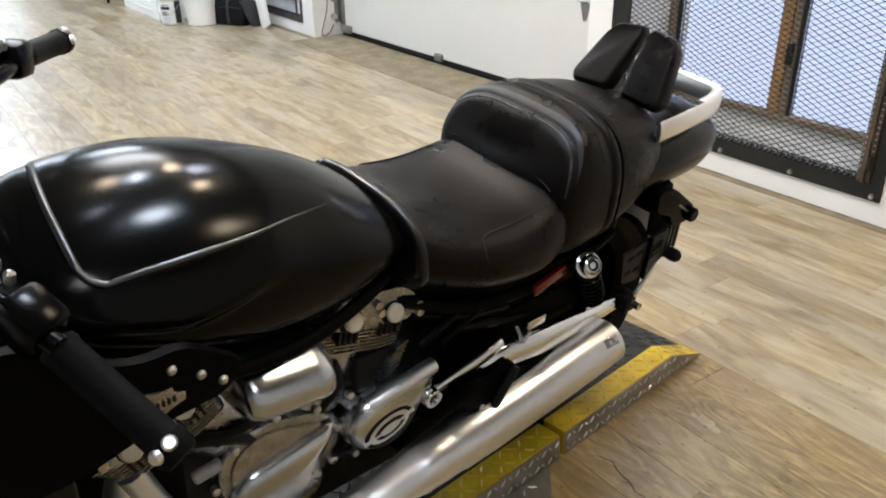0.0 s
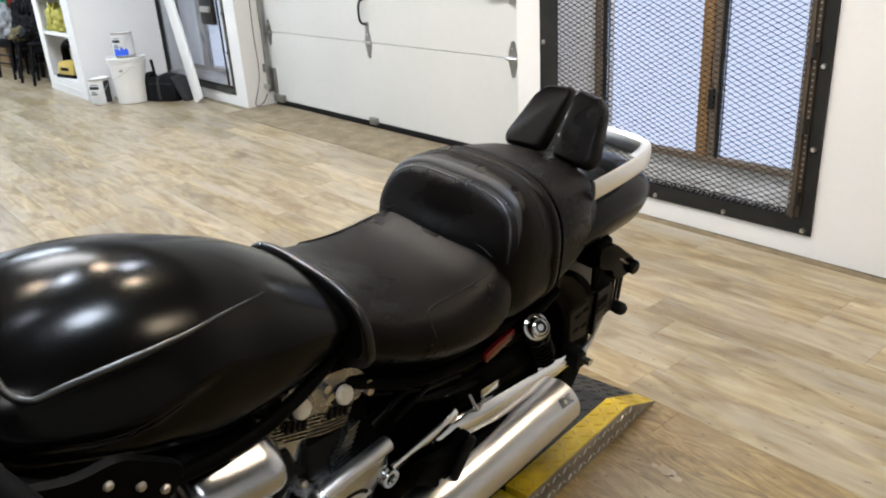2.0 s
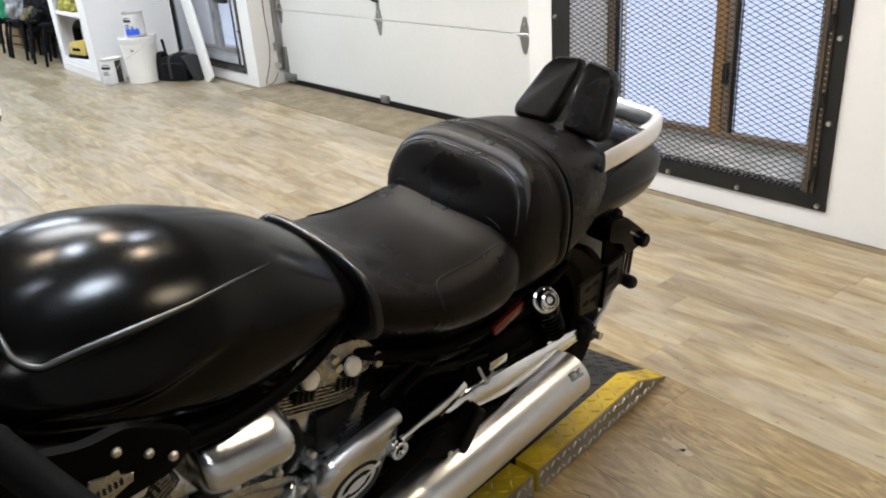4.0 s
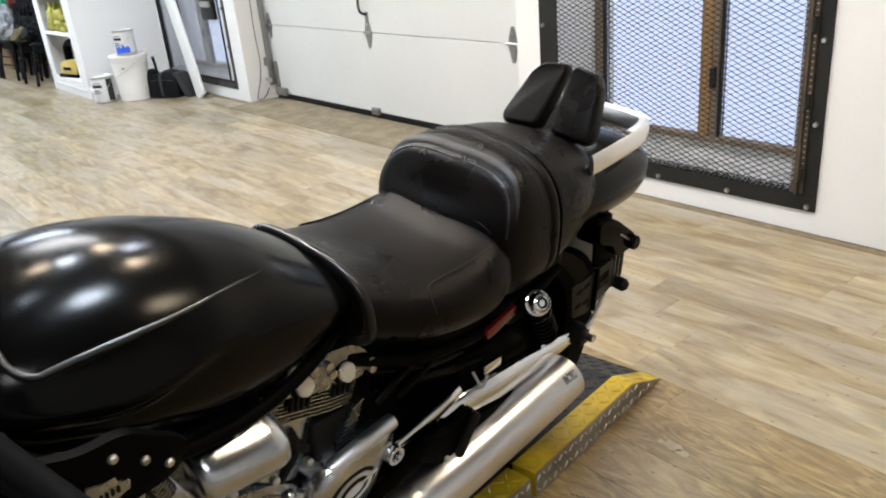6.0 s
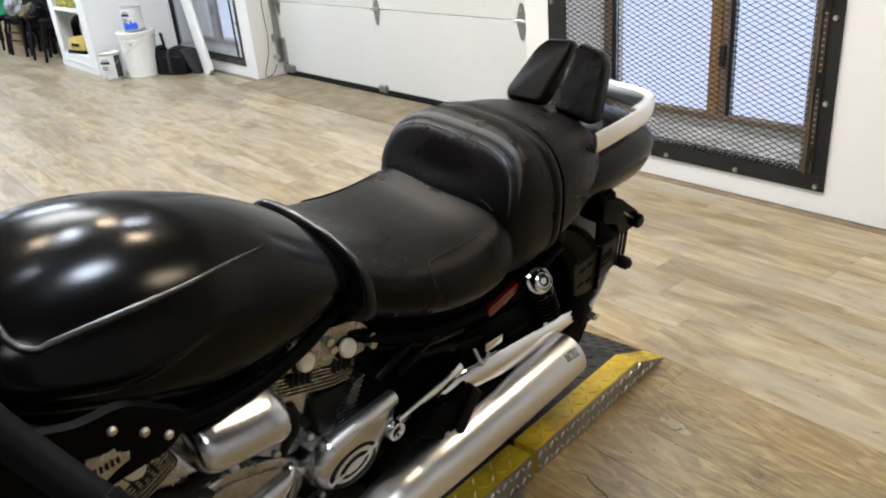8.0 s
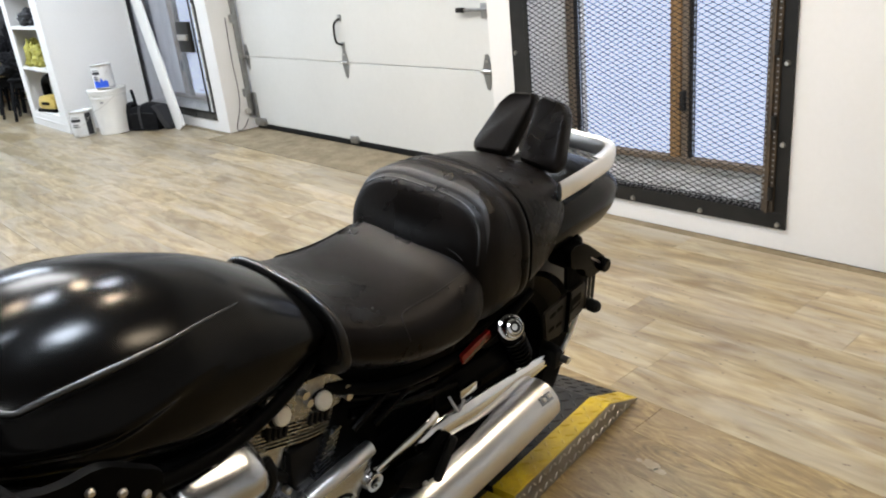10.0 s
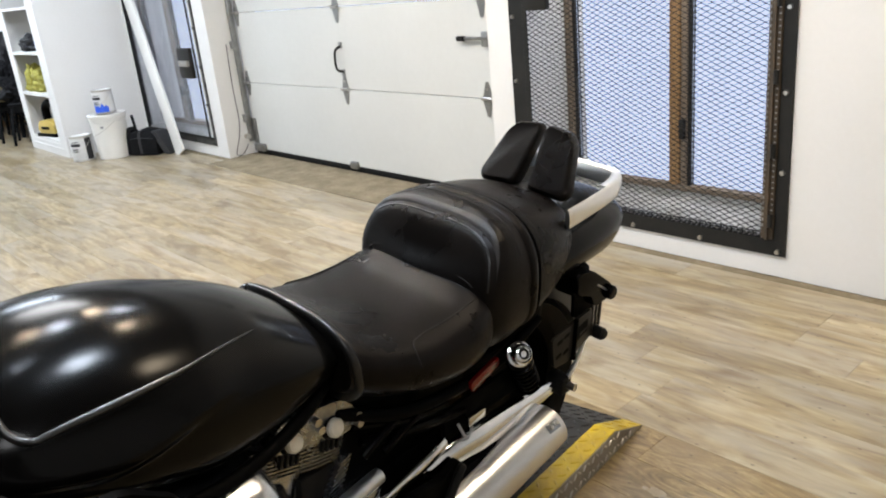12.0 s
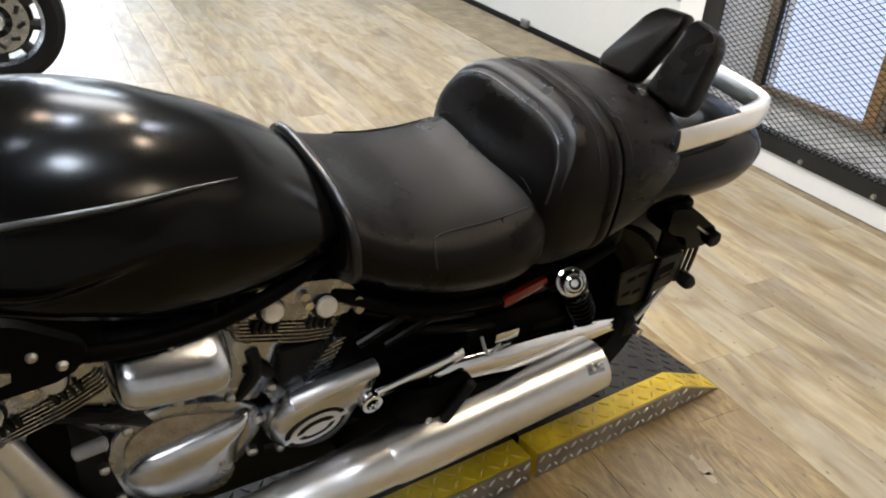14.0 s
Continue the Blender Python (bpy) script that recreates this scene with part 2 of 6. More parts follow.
PLUG = shade("pale machined plug", (0.72, 0.68, 0.59), 0.5, metal=0.3, second=(0.60, 0.56, 0.47), scale=40)
BRONZE = shade("dull bronze black", (0.007, 0.006, 0.0045), 0.5, second=(0.013, 0.011, 0.008), scale=18, spec=0.25)
HUGGER = shade("dull grey plastic", (0.018, 0.0185, 0.019), 0.4, second=(0.032, 0.0325, 0.033), scale=9, spec=0.5)
WORNSHEEN = shade("worn black leather with painted sheen", (0.004, 0.0037, 0.0036), 0.40, second=(0.020, 0.018, 0.017), scale=14, fine=60, bump=0.4, bump_scale=240, vary=0.3, spec=0.26)
BLACKTREAD = shade("black tread plate", (0.015, 0.015, 0.015), 0.5, metal=0.2, second=(0.034, 0.033, 0.031), scale=9, fine=60, spec=0.3)
WHITEPLASTIC = shade("white plastic pail", (0.76, 0.75, 0.72), 0.45, second=(0.68, 0.67, 0.63), scale=5)
LABEL = shade("printed can label", (0.72, 0.72, 0.71), 0.45, scale=8)
BLUE = shade("blue print", (0.03, 0.12, 0.75), 0.5, scale=14)
BLACKFABRIC = shade("black nylon", (0.014, 0.014, 0.015), 0.75, second=(0.028, 0.028, 0.03), scale=30, bump=0.4)
YELLOWCLOTH = shade("yellow cloth", (0.50, 0.46, 0.10), 0.85, second=(0.22, 0.20, 0.04), scale=22, bump=0.5)
TOOLYELLOW = shade("yellow tool shell", (0.62, 0.46, 0.12), 0.45, second=(0.50, 0.36, 0.08), scale=10)
GREENCLOTH = shade("green plastic", (0.03, 0.36, 0.17), 0.5, scale=14)
REDCLOTH = shade("red plastic", (0.45, 0.05, 0.03), 0.5, scale=14)
CARDBOARD = shade("cardboard", (0.36, 0.24, 0.12), 0.8, scale=10)
GREYBITS = shade("grey plastic", (0.34, 0.34, 0.35), 0.5, scale=14)
GLASS = clear("window glass", (1, 1, 1))
SCREEN = shade("milky windscreen", (0.70, 0.71, 0.72), 0.25, scale=3)
OUTSIDE = glow("daylight outside", (0.64, 0.74, 1.0), 1.9)
LAMPGLOW = {c: glow("lamp glass", c, 14.0) for c in (WARM, COOL, NEUTRAL)}


# ---- mesh helpers ----
def mesh_of(bm, name="mesh", smooth=35):
    data = bpy.data.meshes.new(name)
    bmesh.ops.recalc_face_normals(bm, faces=bm.faces)
    bm.to_mesh(data)
    bm.free()
    if smooth:
        data.shade_smooth()
        data.set_sharp_from_angle(angle=radians(smooth))
    return data


def part(name, bm, material, parent=None, label="", smooth=35):
    ob = new(name, mesh_of(bm, name, smooth))
    ob.data.materials.append(material)
    if parent:
        ob.parent = parent
    return tagged(ob, label)


def thing(name, label, category, group="", m=None, kind=""):
    ob = new(name)
    ob.empty_display_size = 0.1
    if m:
        ob.matrix_world = m
    return tagged(ob, label, category, group, kind)


def block(x0, x1, y0, y1, z0, z1, bevel=0.0, bm=None, segments=2):
    bm = bm or bmesh.new()
    made = bmesh.ops.create_cube(bm, size=1)["verts"]
    for v in made:
        v.co = ((x0 + x1) / 2 + v.co.x * (x1 - x0), (y0 + y1) / 2 + v.co.y * (y1 - y0), (z0 + z1) / 2 + v.co.z * (z1 - z0))
    if bevel:
        edges = {e for v in made for e in v.link_edges}
        bmesh.ops.bevel(bm, geom=list(edges), offset=bevel, segments=segments, affect="EDGES", profile=0.5)
    return bm


def rod(a, b, r0, r1=None, n=16, bm=None, cap=True):
    """A round bar, tapered if r1 is given."""
    bm = bm or bmesh.new()
    a, b = Vector(a), Vector(b)
    m = Matrix.Translation((a + b) / 2) @ (b - a).to_track_quat("Z", "Y").to_matrix().to_4x4()
    bmesh.ops.create_cone(bm, cap_ends=cap, segments=n, radius1=r0, radius2=r0 if r1 is None else r1, depth=(b - a).length, matrix=m)
    return bm


def rounded_rod(a, b, r, n=20, lip=0.004, bm=None):
    bm = bm or bmesh.new()
    a, b = Vector(a), Vector(b)
    m = Matrix.Translation(a) @ (b - a).to_track_quat("Z", "Y").to_matrix().to_4x4()
    h = (b - a).length
    return turned([(0, 0), (r - lip, 0), (r, lip), (r, h - lip), (r - lip, h), (0, h)], n, m, bm)


def turned(profile, n=32, m=Matrix(), bm=None):
    """A turned body round z from (radius, height) pairs."""
    bm = bm or bmesh.new()
    rings = []
    for r, z in profile:
        if r < 1e-6:
            rings.append([bm.verts.new(m @ Vector((0, 0, z)))])
        else:
            rings.append([bm.verts.new(m @ Vector((r * math.cos(2 * math.pi * i / n), r * math.sin(2 * math.pi * i / n), z))) for i in range(n)])
    for p, q in zip(rings, rings[1:]):
        for i in range(n):
            j = (i + 1) % n
            if len(p) == 1 and len(q) > 1:
                bm.faces.new((p[0], q[j], q[i]))
            elif len(q) == 1 and len(p) > 1:
                bm.faces.new((p[i], p[j], q[0]))
            elif len(p) > 1:
                bm.faces.new((p[i], p[j], q[j], q[i]))
    return bm


def loft(rings, bm=None, closed=True, caps=True):
    bm = bm or bmesh.new()
    vs = [[bm.verts.new(c) for c in ring] for ring in rings]
    n = len(vs[0])
    for p, q in zip(vs, vs[1:]):
        for i in range(n if closed else n - 1):
            j = (i + 1) % n
            bm.faces.new((p[i], p[j], q[j], q[i]))
    if caps and closed:
        bm.faces.new(vs[0][::-1])
        bm.faces.new(vs[-1])
    return bm


def smooth_table(rows, steps):
    """Rows of numbers, glided through by a Catmull-Rom spline over their first column."""
    out = []
    xs = [r[0] for r in rows]
    for k in range(steps + 1):
        x = xs[0] + (xs[-1] - xs[0]) * k / steps
        i = max(0, min(len(rows) - 2, sum(1 for v in xs[1:-1] if v <= x)))
        t = (x - xs[i]) / (xs[i + 1] - xs[i])
        row = [x]
        for c in range(1, len(rows[0])):
            p1, p2 = rows[i][c], rows[i + 1][c]
            s1 = (p2 - rows[i - 1][c]) / (xs[i + 1] - xs[i - 1]) if i > 0 else (p2 - p1) / (xs[i + 1] - xs[i])
            s2 = (rows[i + 2][c] - p1) / (xs[i + 2] - xs[i]) if i + 2 < len(rows) else (p2 - p1) / (xs[i + 1] - xs[i])
            h = xs[i + 1] - xs[i]
            row.append((2 * t**3 - 3 * t**2 + 1) * p1 + (t**3 - 2 * t**2 + t) * h * s1 + (-2 * t**3 + 3 * t**2) * p2 + (t**3 - t**2) * h * s2)
        out.append(row)
    return out


def tube(points, r, n=10, bm=None, steps=6, flat=(1.0, 1.0), taper=None):
    """A bar along a smooth line through the points."""
    bm = bm or bmesh.new()
    pts = [Vector(p) for p in points]
    line = []
    for i in range(len(pts) - 1):
        a, b, c, d = pts[max(i - 1, 0)], pts[i], pts[i + 1], pts[min(i + 2, len(pts) - 1)]
        for k in range(steps):
            t = k / steps
            line.append(0.5 * ((2 * b) + (c - a) * t + (2 * a - 5 * b + 4 * c - d) * t * t + (3 * b - a - 3 * c + d) * t**3))
    line.append(pts[-1])
    rings, side = [], None
    for i, p in enumerate(line):
        way = (line[min(i + 1, len(line) - 1)] - line[max(i - 1, 0)]).normalized()
        side = way.cross(Vector((0, 0, 1))) if side is None else side - way * side.dot(way)
        if side.length < 1e-4:
            side = way.cross(Vector((1, 0, 0)))
        side.normalize()
        up = side.cross(way)
        k = taper(i / (len(line) - 1)) if taper else 1.0
        rings.append([p + (side * math.cos(a) * flat[0] + up * math.sin(a) * flat[1]) * r * k for a in (2 * math.pi * j / n for j in range(n))])
    return loft(rings, bm)


def plate(outline, axis, a, b, bevel=0.0, bm=None, segments=2):
    """A flat piece: an outline in the two other axes, between a and b along the axis."""
    bm = bm or bmesh.new()
    place = {"x": lambda p, d: (d, p[0], p[1]), "y": lambda p, d: (p[0], d, p[1]), "z": lambda p, d: (p[0], p[1], d)}[axis]
    lo, hi = ([bm.verts.new(place(p, d)) for p in outline] for d in (a, b))
    n = len(outline)
    made = [bm.faces.new(lo[::-1]), bm.faces.new(hi)] + [bm.faces.new((lo[i], lo[(i + 1) % n], hi[(i + 1) % n], hi[i])) for i in range(n)]
    if bevel:
        edges = {e for f in made[:2] for e in f.edges}
        bmesh.ops.bevel(bm, geom=list(edges), offset=bevel, segments=segments, affect="EDGES", profile=0.6)
    return bm


def round_outline(points, r, n=5):
    """The outline with its corners rounded off by about r."""
    out, pts = [], [Vector(p).to_2d() for p in points]
    for i, p in enumerate(pts):
        a, b = pts[i - 1], pts[(i + 1) % len(pts)]
        k = min(r, (a - p).length * 0.45, (b - p).length * 0.45)
        s, e = p + (a - p).normalized() * k, p + (b - p).normalized() * k
        for j in range(n + 1):
            t = j / n
            out.append(tuple(s * (1 - t) ** 2 + p * 2 * t * (1 - t) + e * t * t))
    return out


def slab(name, x0, x1, y0, y1, z0, z1, material, label="", parent=None):
    return tagged(part(name, block(x0, x1, y0, y1, z0, z1), material, parent, smooth=0), label, kind="" if parent else "structure")


# ---- the large structure ----
WALL, DOOR_Y = 3.28, 3.55
DOOR_L, DOOR_R = -5.91, -2.50
X_LEFT, X_RIGHT, Y_BACK = -15.0, 3.2, -5.0
W1, W2 = (-2.22, -0.815), (-7.62, -6.20)        # openings of the two barred windows
W_BOTTOM, W_TOP = 0.175, 2.05
DOOR_TOP = 2.55
T = 0.5
slab("wall_north", X_LEFT - 0.2, W2[0], WALL, WALL + T, 0, CEILING, PAINT, "white painted plaster wall with barred windows")
slab("wall_north_sill", W2[0], W2[1], WALL, WALL + T, 0, W_BOTTOM, PAINT, "white painted wall under the barred window")
slab("wall_north_head", W2[0], W2[1], WALL, WALL + T, W_TOP, CEILING, PAINT, "white painted wall over the barred window")
slab("wall_north_pier", W2[1], DOOR_L, WALL, WALL + T, 0, CEILING, PAINT, "white painted pier beside the overhead door")
slab("wall_north_lintel", DOOR_L, DOOR_R, WALL, WALL + T, DOOR_TOP, CEILING, PAINT, "white painted lintel over the overhead door")
slab("wall_north_post", DOOR_R, W1[0], WALL, WALL + T, 0, CEILING, PAINT, "narrow white painted wall between door and window")
slab("wall_north_sill", W1[0], W1[1], WALL, WALL + T, 0, W_BOTTOM, PAINT, "white painted wall under the barred window")
slab("wall_north_head", W1[0], W1[1], WALL, WALL + T, W_TOP, CEILING, PAINT, "white painted wall over the barred window")
slab("wall_north_end", W1[1], X_RIGHT + 0.2, WALL, WALL + T, 0, CEILING, PAINT, "plain white painted wall beside the barred window")
# walls out of view close the room; east and south tones steer bounced light
slab("wall_east", X_RIGHT, X_RIGHT + 0.2, Y_BACK, WALL, 0, CEILING, PALE, "unseen side wall, kept pale to reflect in the chrome")
slab("wall_west", X_LEFT - 0.2, X_LEFT, Y_BACK, WALL, 0, CEILING, PAINT, "plain white painted far wall")
slab("wall_south", X_LEFT - 0.2, X_RIGHT + 0.2, Y_BACK - 0.2, Y_BACK, 0, CEILING, DIM, "unseen grey wall behind, kept dim to limit bounced light")
slab("ceiling", X_LEFT - 0.2, X_RIGHT + 0.2, Y_BACK - 0.2, WALL + T, CEILING, CEILING + 0.15, CEIL, "plain dark painted ceiling")
floor = slab("floor", X_LEFT - 0.2, X_RIGHT + 0.2, Y_BACK - 0.2, WALL + T, -0.12, -0.006, CONCRETE, "washed oak plank floor with knots and grey patches")
slab("door_threshold", DOOR_L, DOOR_R, 3.06, WALL + T, -0.006, 0.001, CONCRETE, "worn brown concrete apron before the overhead door")
slab("backdrop", -12.0, 2.5, 5.2, 5.25, -0.5, 4.0, OUTSIDE, "pale blue daylight outside the windows")

# ceiling lamps, the added fill lamps among them
for (lx, ly), size, watts, colour in LAMPS:
    fx = thing("ceiling_lamp", "round white ceiling lamp, known or added as fill, with a glowing glass", "ceiling lamp", "ceiling lamps", pose(lx, ly, CEILING))
    part("housing", turned([(0, 0), (size * 0.62, 0), (size * 0.62, -0.05), (size * 0.54, -0.05), (size * 0.54, -0.012), (0, -0.012)], 28), PLASTIC if size < 0.2 else DOORWHITE, fx)
    part("lens", turned([(0, -0.02), (size * 0.5, -0.02), (size * 0.5, -0.03), (0, -0.034)], 28), LAMPGLOW[colour], fx, "glowing lamp glass")


def barred_window(name, x0, x1, label, post_at, right_hinge, wood, deep):
    """A deep window: wooden sashes and sill at the back of the recess, steel frame with expanded mesh on the room's face."""
    w = thing(name, label, "window", kind="structure")
    back = WALL + deep
    part("sill", block(x0, x1, WALL + 0.002, back + 0.1, W_BOTTOM - 0.012, W_BOTTOM + 0.012, 0.003), SILL, w, "dusty grey window sill")
    z0 = W_BOTTOM + 0.014
    part("bottom_rail", block(x0, x1, back, back + 0.06, z0 + 0.03, z0 + 0.062, 0.004), GREYWOOD, w, "worn wooden rail")
    part("sash_foot", block(x0, x1, back + 0.012, back + 0.05, z0, z0 + 0.03, 0.002), SILL, w, "pale dusty upstand")
    part("top_rail", block(x0, x1, back, back + 0.06, W_TOP - 0.08, W_TOP, 0.004), wood, w)
    stiles = [(x0, x0 + 0.045)] + [(p, p + 0.060) for p in post_at] + [(x1 - 0.035, x1)]
    for k, (a, b) in enumerate(stiles):
        part("stile", block(a, b, back - 0.004, back + 0.064, z0 + 0.062, W_TOP - 0.08, 0.005), wood if k == 1 else GREYWOOD, w, "worn wooden post")
    for p in post_at:
        part("stile", block(p + 0.061, p + 0.100, back + 0.006, back + 0.060, z0 + 0.062, W_TOP - 0.08, 0.004), GREYWOOD, w, "weathered grey-brown casement post")
        part("casement_edge", block(p + 0.101, p + 0.118, back + 0.010, back + 0.052, z0 + 0.062, W_TOP - 0.082, 0.003), BLACKSTEEL, w, "dark casement edge")
        part("latch", block(p + 0.066, p + 0.094, back - 0.022, back + 0.005, 0.50, 0.60, 0.004), BLACKSTEEL, w, "dark casement latch")
    part("casement_edge", block(x0 + 0.046, x0 + 0.066, back + 0.010, back + 0.05, z0 + 0.062, W_TOP - 0.082, 0.003), BLACKSTEEL, w, "dark casement edge")
    edges = [x0 + 0.067] + [v for p in post_at for v in (p - 0.001, p + 0.119)] + [x1 - 0.036]
    for a, b in zip(edges[::2], edges[1::2]):
        pane = part("pane", block(a, b, back + 0.026, back + 0.032, z0 + 0.062, W_TOP - 0.08), GLASS, w, "frosted bluish pane", smooth=0)
        pane.visible_shadow = False
    # steel frame on the wall's face
    f0, f1 = WALL - 0.012, WALL - 0.001
    bar = BLACKSTEEL if right_hinge else GREYSTEEL
    fw = 0.105
    ox0, ox1, oz0, oz1 = x0 - 0.10 * right_hinge - 0.030 * (not right_hinge), x1 + 0.055 * right_hinge + 0.085 * (not right_hinge), W_BOTTOM - 0.075, W_TOP + 0.1
    part("frame_bar", block(ox0, ox1, f0, f1, oz0, W_BOTTOM, 0.002), bar, w, "flat steel bar", 0)
    part("frame_bar", block(ox0, ox1, f0, f1, W_TOP, oz1, 0.002), bar, w, "", 0)
    part("frame_bar", block(ox0, x0, f0, f1, W_BOTTOM, W_TOP, 0.002), bar, w, "", 0)
    part("frame_bar", block(x1 if right_hinge else ox1 - 0.034, ox1, f0, f1, W_BOTTOM, W_TOP, 0.002), bar, w, "", 0)
    if not right_hinge:
        part("inner_lip", block(x0, ox1 - 0.036, f0 - 0.010, f0, W_BOTTOM - 0.016, W_BOTTOM + 0.004, 0.002), BLACKSTEEL, w, "dark lip of the mesh frame", 0)
    # brown angle iron and hinge barrels beside the mesh
    hx = x1 if right_hinge else x0
    s = -1 if right_hinge else 1
    aw = 0.055 if right_hinge else 0.012
    part("angle_iron", block(min(hx, hx + s * aw), max(hx, hx + s * aw), f0 - 0.012, WALL + 0.03, W_BOTTOM + 0.002, W_TOP, 0.003), RUSTSTEEL if right_hinge else BLACKSTEEL, w, "brown rusty angle iron" if right_hinge else "dark angle iron", 0)
    if right_hinge:
        part("angle_lip", block(min(hx + s * 0.018, hx + s * 0.030), max(hx + s * 0.018, hx + s * 0.030), f0 - 0.028, f0 - 0.012, W_BOTTOM + 0.002, W_TOP, 0.002), RUSTSTEEL if right_hinge else BLACKSTEEL, w, "", 0)
    for k in range(6 if right_hinge else 0):
        z = W_BOTTOM + 0.06 + k * 0.31
        part("hinge", rod((hx + s * 0.012, f0 - 0.018, z), (hx + s * 0.012, f0 - 0.018, z + 0.06), 0.012, n=10), BLACKSTEEL, w)
    ax = x0 if right_hinge else x1
    part("mesh_edge", block(min(ax, ax - s * 0.03), max(ax, ax - s * 0.03), f0 - 0.004, f0 + 0.002, W_BOTTOM + 0.002, W_TOP, 0.002), BLACKSTEEL, w, "", 0)
    bolt = rod((0, f0 - 0.010, 0), (0, f0 + 0.002, 0), 0.009, 0.013, 10)
    bolt_mesh = mesh_of(bolt, "bolt")
    bolt_mesh.materials.append(STEEL if right_hinge else BLACKSTEEL)
    places = [(ox1 - 0.035 - k * 0.375, oz0 + 0.02) for k in range(int((ox1 - ox0) / 0.375) + 1)]
    places += [(ox1 - 0.03, oz0 + 0.38 + k * 0.34) for k in range(5)] + [(ox0 + 0.03, oz0 + 0.38 + k * 0.34) for k in range(5)]
    for bx, bz in places:
        b = new("bolt", bolt_mesh)
        b.location, b.parent = (bx, 0, bz), w
    # expanded metal: zigzag strands that meet at their bends
    bm = bmesh.new()
    long, short, y = 0.052, 0.0125, WALL - 0.002
    r, d = 0.0016, 0.0014
    mx0, mx1 = (x0, x1 - 0.055) if right_hinge else (x0 + 0.055, x1)
    cols = int((mx1 - mx0) / (long / 2))
    for row in range(int((W_TOP - W_BOTTOM) / short)):
        base = W_BOTTOM + 0.002 + row * short
        prev = None
        for c in range(cols + 1):
            x, z = mx0 + c * (mx1 - mx0) / cols, base + (short if (c + row) % 2 else 0) * 0.96
            ring = [bm.verts.new(p) for p in ((x, y - d, z - r), (x, y + d, z - r), (x, y + d, z + r), (x, y - d, z + r))]
            if prev:
                for i in range(4):
                    j = (i + 1) % 4
                    bm.faces.new((prev[i], prev[j], ring[j], ring[i]))
            prev = ring
    mesh = part("expanded_mesh", bm, BLACKSTEEL if right_hinge else PALEMESH, w, "black diamond-patterned expanded steel mesh" if right_hinge else "pale diamond-patterned expanded mesh", 0)
    tagged(mesh, kind="stuff")
    if right_hinge:
        bm = bmesh.new()
        for row in range(3):
            for c in range(cols):
                xa = mx0 + (c + (0.5 if row % 2 else 0.0)) * (mx1 - mx0) / cols
                block(xa, xa + 0.019, y - 0.012, y - 0.004, W_BOTTOM + 0.004 + row * 0.0105, W_BOTTOM + 0.009 + row * 0.0105, bm=bm)
        tagged(part("mesh_foot", bm, BLACKSTEEL, w, "doubled edge of the black mesh", 0), kind="stuff")
        # pale blocks stand in for daylight showing through slots in the iron
        bm = bmesh.new()
        for k in range(int((W_TOP - W_BOTTOM) / 0.025)):
            z = W_BOTTOM + 0.06 + k * 0.025
            block(x1 - 0.049, x1 - 0.044, f0 - 0.0155, f0 - 0.0125, z, z + 0.012, bm=bm)
            block(x1 - 0.012, x1 - 0.004, f0 - 0.0155, f0 - 0.0125, z, z + 0.006, bm=bm)
        tagged(part("slot_light_row", bm, GALV, w, "pale spots along the angle iron, painting light through its slots", 0), kind="stuff")
    return w


window_1 = barred_window("window_1", W1[0], W1[1], "barred window with wooden sashes behind black diamond mesh", (-1.555,), True, FRAMEWOOD, 0.33)
window_2 = barred_window("window_2", W2[0], W2[1], "barred window with black mesh and a steel lock box", (-7.03,), False, GREYWOOD, 0.14)
part("lock_box", block(-6.50, -6.25, WALL - 0.05, WALL - 0.013, 0.72, 0.99, 0.004), BLACKSTEEL, window_2, "dark steel lock box")
part("lock_plate", block(-6.45, -6.27, WALL - 0.075, WALL - 0.05, 0.83, 0.88, 0.004), STEEL, window_2, "bright lock hasp")


